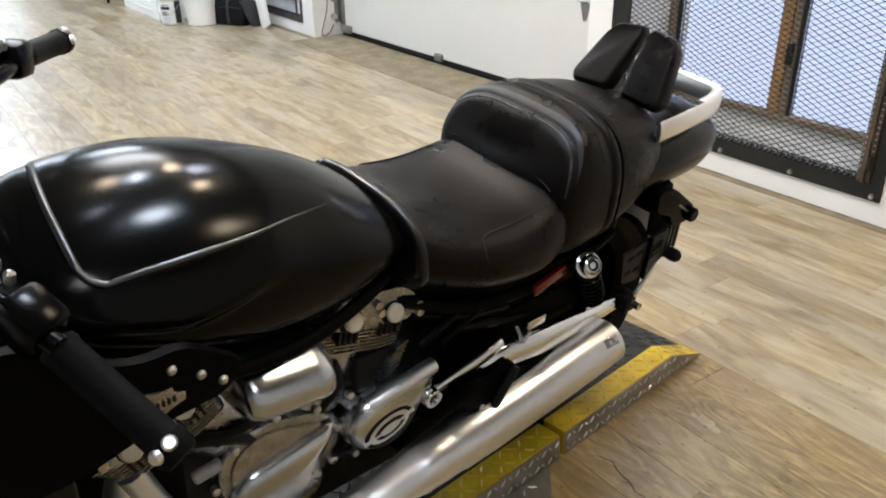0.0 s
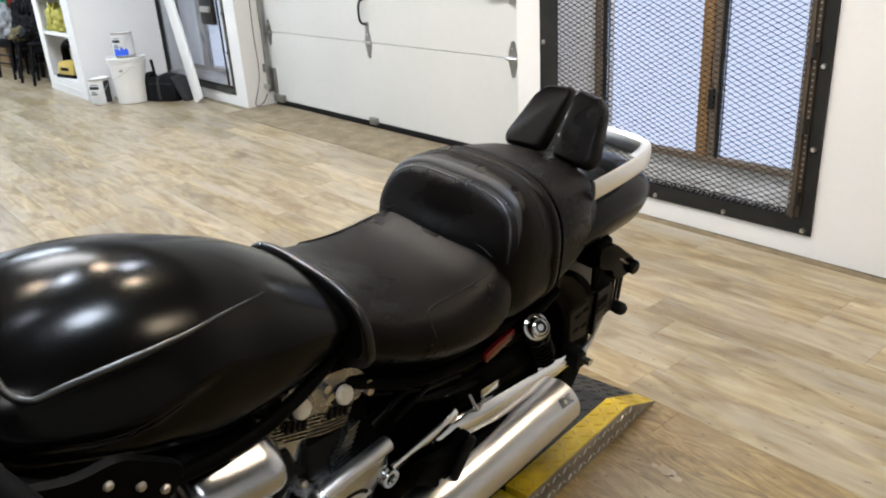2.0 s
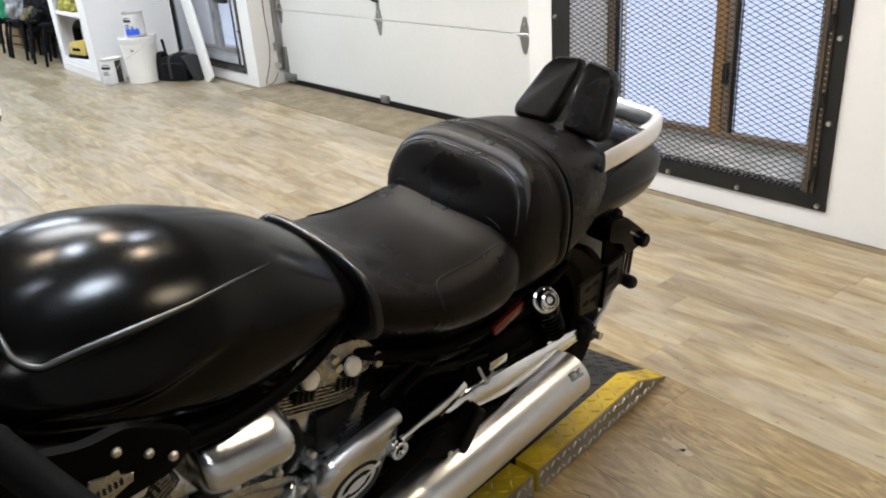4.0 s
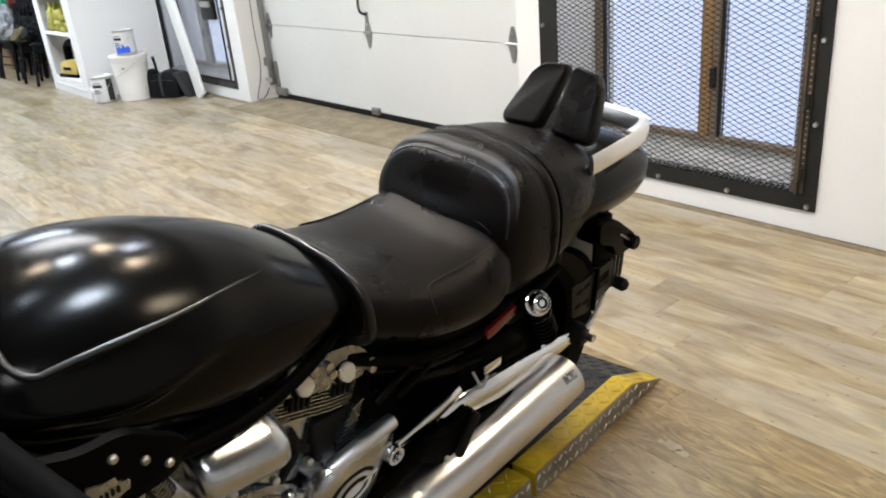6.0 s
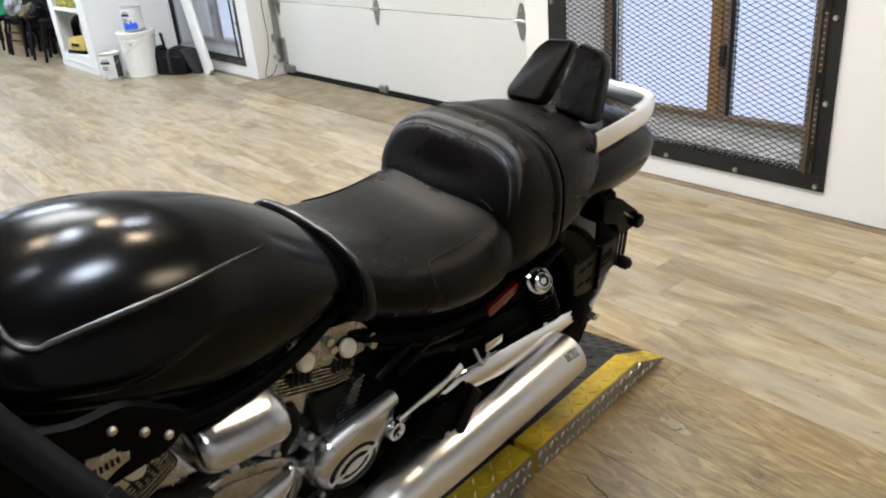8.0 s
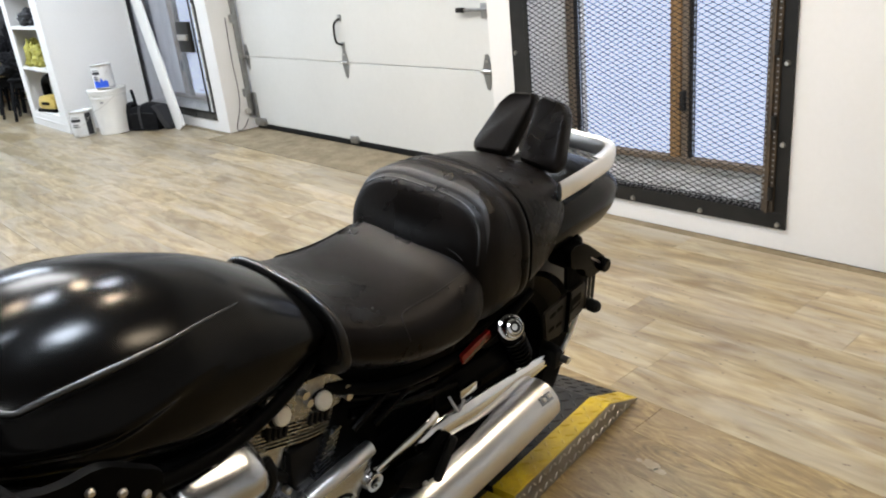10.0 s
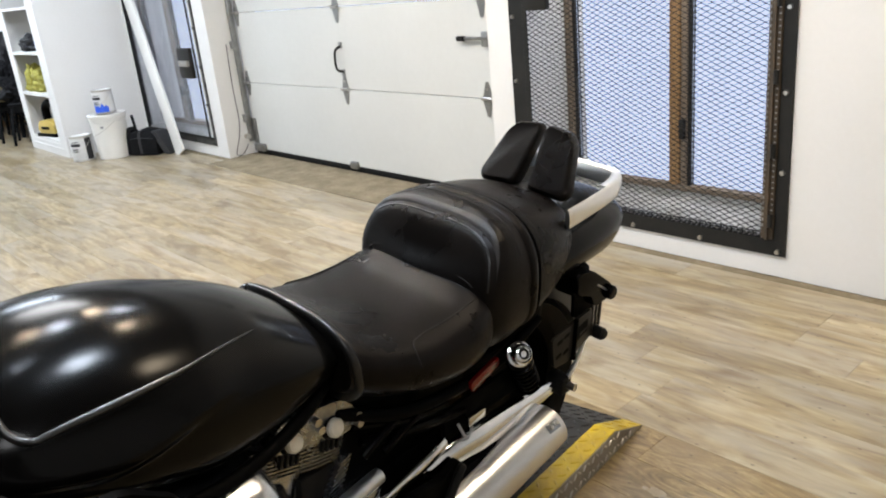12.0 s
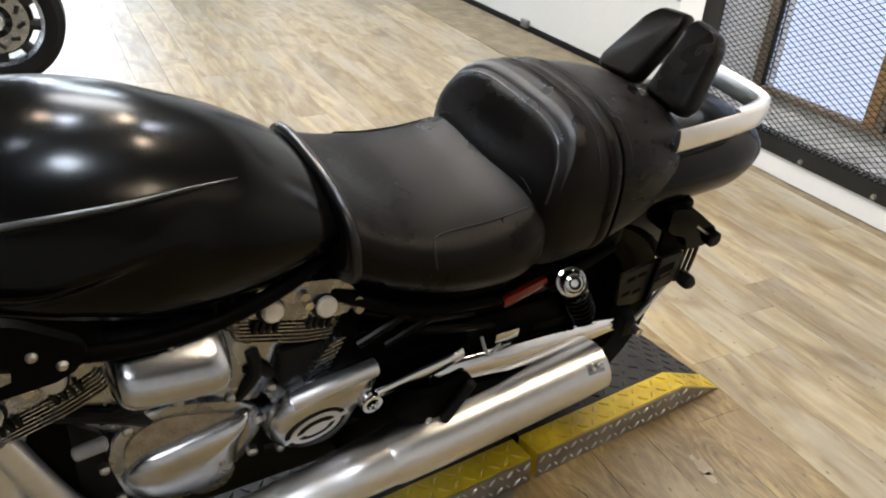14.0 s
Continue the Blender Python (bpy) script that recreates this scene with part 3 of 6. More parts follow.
def overhead_door():
    d = thing("overhead_door", "white sectional overhead garage door with steel hinges", "garage door", kind="structure")
    x0, x1, h = DOOR_L + 0.035, DOOR_R - 0.10, 0.605
    z = 0.045
    part("bottom_seal", block(x0, x1, DOOR_Y - 0.005, DOOR_Y + 0.035, 0.002, z, 0.008), RUBBER, d, "black rubber bottom seal")
    for k in range(4):
        part("section", block(x0, x1, DOOR_Y, DOOR_Y + 0.045, z + k * h + 0.002, z + (k + 1) * h - 0.002, 0.004), DOORWHITE, d, "", 0)
    mid = (DOOR_L + DOOR_R) / 2 - 0.115
    for k in (1, 2, 3):
        for hx in (x0 + 0.04, mid, -2.80):
            zc = z + k * h
            hinge = part("hinge", plate(round_outline([(hx - 0.012, zc - 0.115), (hx + 0.012, zc - 0.115), (hx + 0.042, zc), (hx + 0.012, zc + 0.105), (hx - 0.012, zc + 0.105), (hx - 0.042, zc)], 0.01), "y", DOOR_Y - 0.006, DOOR_Y - 0.001), GALV, d, "galvanised hinge")
            part("hinge_pin", rod((hx - 0.045, DOOR_Y - 0.014, zc), (hx + 0.045, DOOR_Y - 0.014, zc), 0.011, n=10), STEEL, hinge)
            part("hinge_bolt", rod((hx, DOOR_Y - 0.012, zc + 0.06), (hx, DOOR_Y - 0.005, zc + 0.06), 0.009, n=8), STEEL, hinge)
    hz = z + h + 0.13
    part("lift_handle", tube([(mid + 0.005, DOOR_Y - 0.004, hz), (mid - 0.03, DOOR_Y - 0.035, hz + 0.02), (mid - 0.04, DOOR_Y - 0.04, hz + 0.08), (mid - 0.03, DOOR_Y - 0.035, hz + 0.16), (mid, DOOR_Y - 0.004, hz + 0.19)], 0.009, 8), BLACKSTEEL, d, "dark lift handle")
    part("handle_foot", block(mid - 0.02, mid + 0.02, DOOR_Y - 0.006, DOOR_Y - 0.001, hz - 0.03, hz + 0.02, 0.002), GALV, d)
    part("handle_foot", block(mid - 0.02, mid + 0.02, DOOR_Y - 0.006, DOOR_Y - 0.001, hz + 0.175, hz + 0.22, 0.002), GALV, d)
    part("floor_bracket", block(mid - 0.045, mid + 0.045, DOOR_Y - 0.03, DOOR_Y - 0.001, 0.03, 0.085, 0.004), GALV, d, "galvanised bottom bracket")
    part("slide_lock", block(-2.80, -2.70, DOOR_Y - 0.03, DOOR_Y - 0.001, 0.97, 1.06, 0.006), GALV, d, "galvanised slide lock")
    part("slide_bar", rod((-2.97, DOOR_Y - 0.03, 1.02), (-2.72, DOOR_Y - 0.03, 1.02), 0.011, n=10), GALV, d)
    part("slide_grip", rod((-3.0, DOOR_Y - 0.034, 1.02), (-2.94, DOOR_Y - 0.034, 1.02), 0.016, n=10), RUBBER, d, "black rubber grip")
    tx = DOOR_L + 0.004
    part("track", block(tx, tx + 0.035, DOOR_Y - 0.055, DOOR_Y - 0.01, 0.12, 2.5, 0.004), GALV, d, "dull galvanised side track")
    for zc in (0.3, 0.95, 1.6):
        part("track_bracket", block(tx - 0.003, tx + 0.045, DOOR_Y - 0.08, DOOR_Y - 0.055, zc, zc + 0.07, 0.003), GALV, d)
    part("bottom_roller_plate", block(tx + 0.035, tx + 0.10, DOOR_Y - 0.016, DOOR_Y - 0.002, 0.10, 0.33, 0.004), GALV, d, "galvanised roller plate")
    part("corner_bracket", block(tx + 0.06, tx + 0.22, DOOR_Y - 0.04, DOOR_Y - 0.002, 0.035, 0.10, 0.004), GALV, d)
    part("roller", rod((tx + 0.01, DOOR_Y - 0.075, 0.17), (tx + 0.05, DOOR_Y - 0.075, 0.17), 0.025, n=14), STEEL, d)
    part("cable", tube([(tx + 0.02, DOOR_Y - 0.08, 0.10), (tx + 0.02, DOOR_Y - 0.13, 0.03), (tx + 0.02, DOOR_Y - 0.19, 0.012), (tx + 0.02, DOOR_Y - 0.205, 0.05), (tx + 0.02, DOOR_Y - 0.15, 0.20), (tx + 0.015, DOOR_Y - 0.125, 0.36), (tx + 0.012, DOOR_Y - 0.13, 0.62), (tx + 0.012, DOOR_Y - 0.12, 1.0)], 0.0035, 6), BLACKSTEEL, d, "loose dark cable")
    return d


overhead_door()
part("lock_box", block(-2.18, -2.03, WALL - 0.05, WALL - 0.013, 1.19, 1.44, 0.004), BLACKSTEEL, window_1, "dark steel lock box")


# ---- the motorcycle and its ramp ----
RAMP = Matrix.Translation((-0.475, 1.23, 0)) @ pose(0, 0, 0, 0, 0, 8)   # its near side at the joint; y runs to the rear
RAMP_H, SLOPE_AT, RAMP_END, RAMP_W, EDGE = 0.075, 0.51, 0.685, 0.62, 0.074


def lugs(bm, place, u1, v1, inside, step=0.034):
    """Raised lozenges of a tread plate, laid crosswise; place(u, v, h) gives the point."""
    nu, nv = int(u1 / step), int(v1 / step)
    for i in range(nu):
        for j in range(nv):
            u, v = (i + 0.5) * u1 / nu, (j + 0.5) * v1 / nv
            if not inside(u, v):
                continue
            a = radians(45 if (i + j) % 2 else -45)
            c, s = math.cos(a), math.sin(a)
            g = step / 0.034
            pts = [(0.016 * g, 0, 0), (0, 0.0048 * g, 0), (-0.016 * g, 0, 0), (0, -0.0048 * g, 0), (0.009 * g, 0, 0.0036), (-0.009 * g, 0, 0.0036)]
            vs = [bm.verts.new(place(u + p * c - q * s, v + p * s + q * c, h)) for p, q, h in pts]
            for f in ((0, 1, 4), (1, 5, 4), (1, 2, 5), (2, 3, 5), (3, 4, 5), (3, 0, 4)):
                bm.faces.new([vs[k] for k in f])
    return bm


def ramp_segment(y0, y1, sloped, label):
    seg = thing("ramp_segment", label, "ramp", "ramp segments", RAMP)
    prof = [(y0, 0), (RAMP_END, 0), (SLOPE_AT, RAMP_H), (y0, RAMP_H)] if sloped else [(y0, 0), (y1, 0), (y1, RAMP_H), (y0, RAMP_H)]
    part("deck", plate(prof, "x", -RAMP_W + EDGE, -EDGE, 0.002), BLACKTREAD, seg, "black tread-plate deck", 0)
    top = lambda y: RAMP_H if y <= SLOPE_AT or not sloped else max(0.0, RAMP_H * (RAMP_END - y) / (RAMP_END - SLOPE_AT))
    for a, b, n in ((-EDGE + 0.001, -0.003, "edge_strip"), (-RAMP_W + 0.003, -RAMP_W + EDGE - 0.001, "edge_strip")):
        bm = plate([(y0, 0.001), (RAMP_END, 0.001), (SLOPE_AT, RAMP_H + 0.001), (y0, RAMP_H + 0.001)] if sloped else [(y0, 0.001), (y1, 0.001), (y1, RAMP_H + 0.001), (y0, RAMP_H + 0.001)], "x", a, b, 0.002)
        strip = part(n, bm, YELLOW, seg, "worn yellow painted edge strip", 0)
        t = bmesh.new()
        lugs(t, lambda u, v, h, a=a: (a + v, y0 + u, top(y0 + u) + 0.001 + h), (RAMP_END if sloped else y1) - y0 - 0.01, b - a, lambda u, v: True)
        tagged(part("lozenge_tread", t, YELLOW, strip, smooth=0), kind="stuff")
    side = part("side_plate", plate([(y0, 0.0015), (RAMP_END, 0.0015), (SLOPE_AT, RAMP_H - 0.002), (y0, RAMP_H - 0.002)] if sloped else [(y0, 0.0015), (y1, 0.0015), (y1, RAMP_H - 0.002), (y0, RAMP_H - 0.002)], "x", -0.002, 0.0), TREAD, seg, "bare silver tread-plate side", 0)
    t = bmesh.new()
    lugs(t, lambda u, v, h: (h, y0 + u, v), (RAMP_END if sloped else y1) - y0, RAMP_H, lambda u, v: v + 0.010 < top(y0 + u), 0.025)
    tagged(part("lozenge_tread", t, LUG, side, smooth=0), kind="stuff")
    t = bmesh.new()
    lugs(t, lambda u, v, h: (-RAMP_W + EDGE + v, y0 + u, top(y0 + u) + h), (RAMP_END if sloped else y1) - y0, RAMP_W - 2 * EDGE, lambda u, v: True)
    tagged(part("deck_tread", t, BLACKTREAD, seg, smooth=0), kind="stuff")
    return seg


ramp_segment(0.009, 0, True, "low ramp end with yellow edges and black tread deck")
ramp_segment(-2.30, -0.012, False, "low ramp section with yellow edges and black tread deck")
outrigger = thing("outrigger_plate", "bare silver tread-plate foot beside the ramp", "steel plate", m=RAMP)
part("plate", plate(round_outline([(0.003, -0.56), (0.150, -0.54), (0.150, -0.23), (0.070, -0.125), (0.003, -0.055)], 0.02, 4), "z", 0.001, 0.008, 0.001), TREAD, outrigger, smooth=0)
t = bmesh.new()
lugs(t, lambda u, v, h: (0.006 + v, -0.55 + u, 0.008 + h), 0.48, 0.140, lambda u, v: v < 0.138 - 1.12 * max(0.0, u - 0.31) - 0.01, 0.030)
tagged(part("lozenge_tread", t, LUG, outrigger, smooth=0), kind="stuff")

BIKE = Matrix.Translation((-0.58, 0, 0)) @ pose(0, 0, 0, 0, 0, 5) @ pose(0, 0, 0, 0, 8, 0)   # x to its left, y to its rear, on its side stand
bike = thing("motorcycle", "matt black power cruiser with leather seat on a ramp", "motorcycle", m=BIKE)


def egg(y, w, zt, zm, zb, n_top=2.0, n_low=2.0, count=64, lean=0.0):
    """A cross-section: widest (w) at zm, crown at zt, keel at zb; lean curls the crown back."""
    ring = []
    for k in range(count):
        a = 2 * math.pi * k / count
        c, s = math.cos(a), math.sin(a)
        n = n_top if s >= 0 else n_low
        x = w * math.copysign(abs(c) ** (2 / n), c)
        z = zm + (zt - zm if s >= 0 else zm - zb) * math.copysign(abs(s) ** (2 / n), s)
        ring.append(Vector((x, y + lean * max(0.0, z - zm) ** 2 / 0.16, z)))
    return ring


# tank cover: y, half width, crown, widest height, keel
TANK = [(0.045, 0.060, 0.900, 0.87, 0.85), (0.075, 0.115, 0.945, 0.885, 0.85), (0.13, 0.172, 0.995, 0.897, 0.845), (0.20, 0.202, 1.018, 0.894, 0.83), (0.32, 0.220, 1.026, 0.88, 0.782),
        (0.42, 0.216, 1.011, 0.868, 0.746), (0.50, 0.200, 0.988, 0.86, 0.737), (0.58, 0.188, 0.957, 0.85, 0.741), (0.66, 0.168, 0.910, 0.836, 0.766), (0.72, 0.146, 0.866, 0.820, 0.785)]
FULLNESS = [(0.045, 2.1), (0.13, 2.25), (0.18, 2.2), (0.24, 2.12), (0.32, 2.07), (0.42, 2.03), (0.58, 1.93), (0.72, 1.9)]
PANEL = [(0.170, 0.176), (0.22, 0.181), (0.30, 0.185), (0.36, 0.181), (0.40, 0.174), (0.44, 0.163), (0.50, 0.143), (0.58, 0.115)]
FOOT = [(0.0, 0.12), (0.12, 0.170), (0.20, 0.206), (0.30, 0.219), (0.40, 0.206), (0.52, 0.184), (0.63, 0.158), (0.72, 0.12)]
CREASE = [(0.0, 0.925), (0.10, 0.918), (0.19, 0.906), (0.24, 0.890), (0.28, 0.885), (0.32, 0.892), (0.36, 0.901), (0.42, 0.910), (0.60, 0.915)]


def along(table, y):
    """The second column of a table at y, rounded between its rows."""
    return float(np.interp(y, [r[0] for r in table], [r[1] for r in table]))


def panel_half(y):
    return sum(along(PANEL, y + d) for d in (-0.02, -0.01, 0.0, 0.01, 0.02)) / 5


def panel_front(x):
    return 0.170 + 0.030 * (max(0.0, 0.13 - x) / 0.24) ** 2


def in_panel(y, x):
    """How far inside the raised top panel a point is, in metres (negative outside)."""
    corner = 0.035
    dx, dy = panel_half(y) - abs(x), y - panel_front(x)
    if dx < corner and dy < corner:
        return corner - math.hypot(corner - dx, corner - dy)
    return min(dx, dy)


def step(t):
    t = min(1.0, max(0.0, t))
    return t * t * (3 - 2 * t)


def tank_mesh():
    rings = []
    for y, w, zt, zm, zb in smooth_table(TANK, 230):
        ring = egg(y, w, zt, zm, zb, along(FULLNESS, y), 3.6, 360)
        foot = min(1.0, along(FOOT, y) / w)
        for p in ring:
            if p.z < zm:
                p.x *= 1 - (1 - foot) * ((zm - p.z) / (zm - zb)) ** 1.2
        fade = step((0.56 - y) / 0.16)
        crease = sum(along(CREASE, y + d) for d in (-0.03, -0.015, 0.0, 0.015, 0.03)) / 5
        keep = step((y - 0.04) / 0.08) * step((0.52 - y) / 0.18)
        for p in ring:
            up = max(0.0, p.z - zm) / (zt - zm) - max(0.0, zm - p.z) / (zm - zb)
            way = Vector((p.x / w, 0, up)).normalized()
            lift = 0.0028 * step((in_panel(y, p.x) + 0.005) / 0.008) * fade if p.z > zm else 0.0
            below = crease - p.z
            lip = 0.0045 * math.exp(-((below + 0.004) / 0.017) ** 2) * keep
            tuck = 0.0065 * step(below / 0.02) * step((0.16 - below) / 0.10) * keep
            p += way * (lift + lip - tuck)
        rings.append(ring)
    return loft(rings)


tank = part("tank_cover", tank_mesh(), SATIN, bike, "satin black tank cover with a raised top panel", 60)


def tank_top(x, y, up=0.0):
    """The tank's surface at x, y, raised by up."""
    rows = smooth_table(TANK, 230)
    w, zt, zm = min(rows, key=lambda r: abs(r[0] - y))[1:4]
    u = min(0.999, abs(x) / w)
    n = along(FULLNESS, y)
    return Vector((x, y, zm + (zt - zm) * (1 - u ** n) ** (1 / n) + up))


edge_line = [(panel_half(y), y) for y in (0.55, 0.52, 0.48, 0.44, 0.40, 0.36, 0.32, 0.28, 0.24, 0.21)]
edge_line += [(panel_half(0.205) - 0.035 + 0.035 * math.cos(a), 0.205 - 0.035 * math.sin(a)) for a in (radians(15 * k) for k in range(1, 7))]
edge_line += [(x, panel_front(x)) for x in (0.10, 0.06, 0.02, -0.02, -0.06, -0.10)]
edge_line += [(-panel_half(y), y) for y in (0.25, 0.30, 0.36, 0.42, 0.48, 0.54)]
part("panel_edge", tube([tank_top(x, y, 0.0010) for x, y in edge_line], 0.0056, 12, steps=3, taper=lambda t: 0.1 + 0.9 * min(1.0, 4.5 * t, 4.5 * (1 - t))), BEAD, tank, "raised bead round the top panel", 60)

# trim along the tank's lower edge and the radiator shroud with its rivets
for s in (1, -1):
    part("tank_trim", tube([(s * 0.195, 0.10, 0.900), (s * 0.212, 0.20, 0.842), (s * 0.218, 0.30, 0.786), (s * 0.202, 0.40, 0.754), (s * 0.180, 0.50, 0.742), (s * 0.158, 0.60, 0.755), (s * 0.136, 0.67, 0.776), (s * 0.105, 0.71, 0.785)], 0.0125, 12, flat=(1.0, 1.0)), PLASTIC, bike, "black plastic trim under the tank")
    outline = round_outline([(-0.02, 0.985), (0.06, 0.985), (0.13, 0.925), (0.19, 0.903), (0.245, 0.905), (0.325, 0.845), (0.30, 0.805), (0.20, 0.795), (0.10, 0.765), (-0.04, 0.76)], 0.02)
    shroud = part("radiator_shroud", plate(outline, "x", s * 0.264, s * 0.280, 0.004), PLASTIC, bike, "black radiator side shroud")
    for ry, rz in ((0.224, 0.877), (0.261, 0.851), (0.290, 0.828)):
        part("rivet", turned([(0, 0.006), (0.004, 0.0055), (0.0065, 0.003), (0.007, 0)], 12, Matrix.Translation((s * 0.280, ry, rz)) @ pose(0, 0, 0, 0, s * 90, 0)), STEEL, shroud, "bright round rivet")
    badge = [(0.156, 0.828), (0.163, 0.842), (0.183, 0.842), (0.186, 0.856), (0.203, 0.850), (0.222, 0.853), (0.222, 0.841), (0.238, 0.838), (0.236, 0.824), (0.214, 0.818), (0.196, 0.806), (0.178, 0.818)]
    badge_part = part("badge", plate(badge, "x", s * 0.280, s * 0.283, 0.001), ENGINE, shroud, "worn silver badge shape")
    for k in range(9):
        by = 0.162 + 0.0072 * k
        part("badge_bar", block(min(s * 0.2825, s * 0.2842), max(s * 0.2825, s * 0.2842), by, by + 0.004, 0.823 + 0.0006 * k, 0.834 + 0.0005 * k), DARKCAST, badge_part, smooth=0)

# seats: y, half width, crown, widest height, keel
SEAT = [(0.695, 0.172, 0.880, 0.80, 0.740), (0.74, 0.190, 0.862, 0.785, 0.712), (0.80, 0.206, 0.842, 0.765, 0.688), (0.88, 0.218, 0.832, 0.750, 0.666), (0.96, 0.219, 0.834, 0.745, 0.652), (1.02, 0.212, 0.845, 0.750, 0.646), (1.06, 0.196, 0.854, 0.755, 0.652), (1.10, 0.17, 0.85, 0.76, 0.67)]
SEAT_N, SEAT_X = 3.0, 0.012


def seat_part(name, bm, material, label="", smooth=35):
    ob = part(name, bm, material, bike, label, smooth)
    ob.location.x = SEAT_X
    return ob


def seat_dip(x, y, w):
    return 0.010 * math.exp(-(x / (0.6 * w)) ** 2) * min(1, max(0, (y - 0.74) / 0.12)) * min(1, max(0, (1.08 - y) / 0.1))


rings = []
for y, w, zt, zm, zb in smooth_table(SEAT, 70):
    ring = egg(y, w, zt, zm, zb, SEAT_N, 2.3, 96)
    for p in ring:
        if p.z > zm:
            p.z -= seat_dip(p.x, y, w)
    rings.append(ring)
seat_part("rider_seat", loft(rings), LEATHER, "black leather rider seat with stitching", 60)
rings = [[Vector((p.x * k, p.y + dy + 0.10 * (0.897 - p.z), (p.z - 0.79) * k + 0.79)) for p in egg(0.700, 0.184, 0.897, 0.79, 0.705, 2.9, 2.2, 72)] for k, dy in ((0.95, -0.009), (0.975, -0.008), (0.993, -0.004), (1.0, 0.0), (0.993, 0.005), (0.975, 0.008), (0.95, 0.009))]
seat_part("seat_collar", loft(rings), PIPING, "thick black piping at the seat's nose", 60)


def crown(y):
    return 3.8 - 0.9 * min(1.0, max(0.0, (y - 1.05) / 0.12))


# passenger seat: a flat padded face in front, rounded over into the top and the side skirts
PILLION = [(1.040, 0.164, 0.922, 0.80, 0.70, 0.34), (1.043, 0.179, 0.937, 0.80, 0.685, 0.34), (1.049, 0.190, 0.950, 0.79, 0.672, 0.34), (1.058, 0.197, 0.957, 0.785, 0.662, 0.31), (1.075, 0.202, 0.963, 0.78, 0.655, 0.24), (1.10, 0.206, 0.968, 0.775, 0.652, 0.15), (1.14, 0.207, 0.970, 0.78, 0.655, 0.06), (1.20, 0.205, 0.966, 0.79, 0.672, 0.0), (1.27, 0.199, 0.957, 0.805, 0.69, 0.0), (1.33, 0.186, 0.947, 0.815, 0.72, 0.0), (1.37, 0.172, 0.936, 0.822, 0.76, 0.0), (1.40, 0.148, 0.924, 0.835, 0.80, 0.0)]
rings = [egg(1.040 - 0.010 * (1 - k * k), 0.164 * k, 0.83 + 0.092 * k, 0.83 - 0.03 * k, 0.83 - 0.13 * k, crown(1.04), 2.6, 96, 0.34) for k in (0.25, 0.5, 0.7, 0.85, 0.95)]
rings += [egg(y, w, zt, zm, zb, crown(y), 2.6, 96, lean) for y, w, zt, zm, zb, lean in smooth_table(PILLION, 140)]
seat_part("pillion_seat", loft(rings), LEATHER, "black leather passenger seat with a padded bolster", 60)


def row_at(table, y):
    for a, b in zip(table, table[1:]):
        if a[0] <= y <= b[0]:
            t = (y - a[0]) / (b[0] - a[0])
            return [p + (q - p) * t for p, q in zip(a, b)]
    return list(table[-1])


def over_seat(y, r, flat, name, material, label, low=-0.35, grow=1.0, taper=None):
    """A strip of leather or thread that lies across the passenger seat."""
    _, w, zt, zm, zb, lean = row_at(PILLION, y)
    pts = []
    for k in range(25):
        a = low + (math.pi - 2 * low) * k / 24
        c, s = math.cos(a), math.sin(a)
        n = crown(y) if s >= 0 else 2.6
        x = w * grow * math.copysign(abs(c) ** (2 / n), c)
        z = zm + (zt - zm if s >= 0 else zm - zb) * grow * math.copysign(abs(s) ** (2 / n), s)
        pts.append((x, y + lean * max(0.0, z - zm) ** 2 / 0.16, z))
    return seat_part(name, tube(pts, r, 8, steps=2, flat=flat, taper=taper), material, label)


def across(y, f, r, name, material, label, span=0.93, front=0.0):
    """A line over the bolster's front face at the share f of its height."""
    _, w, zt, zm, zb, lean = row_at(PILLION, y)
    pts = []
    for k in range(21):
        x = w * span * (1 - k / 10)
        u = min(0.999, abs(x) / w)
        z = zm + (f * (zt - zm) if f >= 0 else f * (zm - zb)) * (1 - u ** crown(y)) ** (1 / crown(y))
        pts.append((x, y + lean * max(0.0, z - zm) ** 2 / 0.16 - front * (1 - u ** 4), z))
    return seat_part(name, tube(pts, r, 8, steps=2), material, label)


# paler strip: the roll's wear and its sheen from above, put into the colour
over_seat(1.056, 0.012, (1.0, 0.20), "roll_sheen_strip", WORNSHEEN, "grey strip on the bolster's roll, wear and sheen painted in", 0.22, 1.0005, lambda t: min(1.0, 0.05 + 3.5 * t, 0.05 + 3.5 * (1 - t)))
over_seat(1.0465, 0.0024, (1, 1), "bolster_welt", PIPING, "worn welt along the bolster's top edge", 0.10, 1.0)
across(1.0400, 0.50, 0.0016, "seam", THREAD, "stitched seam", 0.93, 0.007)
over_seat(1.185, 0.013, (1.0, 0.32), "seat_strap", LEATHER, "flat black strap across the passenger seat", -0.9, 1.006)
over_seat(1.204, 0.0042, (1, 1), "seat_welt", PLASTIC, "black welt beside the strap", -0.9, 1.004)
over_seat(1.142, 0.0018, (1, 1), "seam", THREAD, "stitched seam", 0.45, 1.0)
over_seat(1.226, 0.0016, (1, 1), "seam", THREAD, "stitched seam", 0.45, 1.0)


def rider_point(x, y):
    _, w, zt, zm, zb = row_at(SEAT, y)
    u = min(0.9999, abs(x) / w)
    z = zm + (zt - zm) * (1 - u ** SEAT_N) ** (1 / SEAT_N)
    return (x, y, z - seat_dip(x, y, w) + 0.0006)


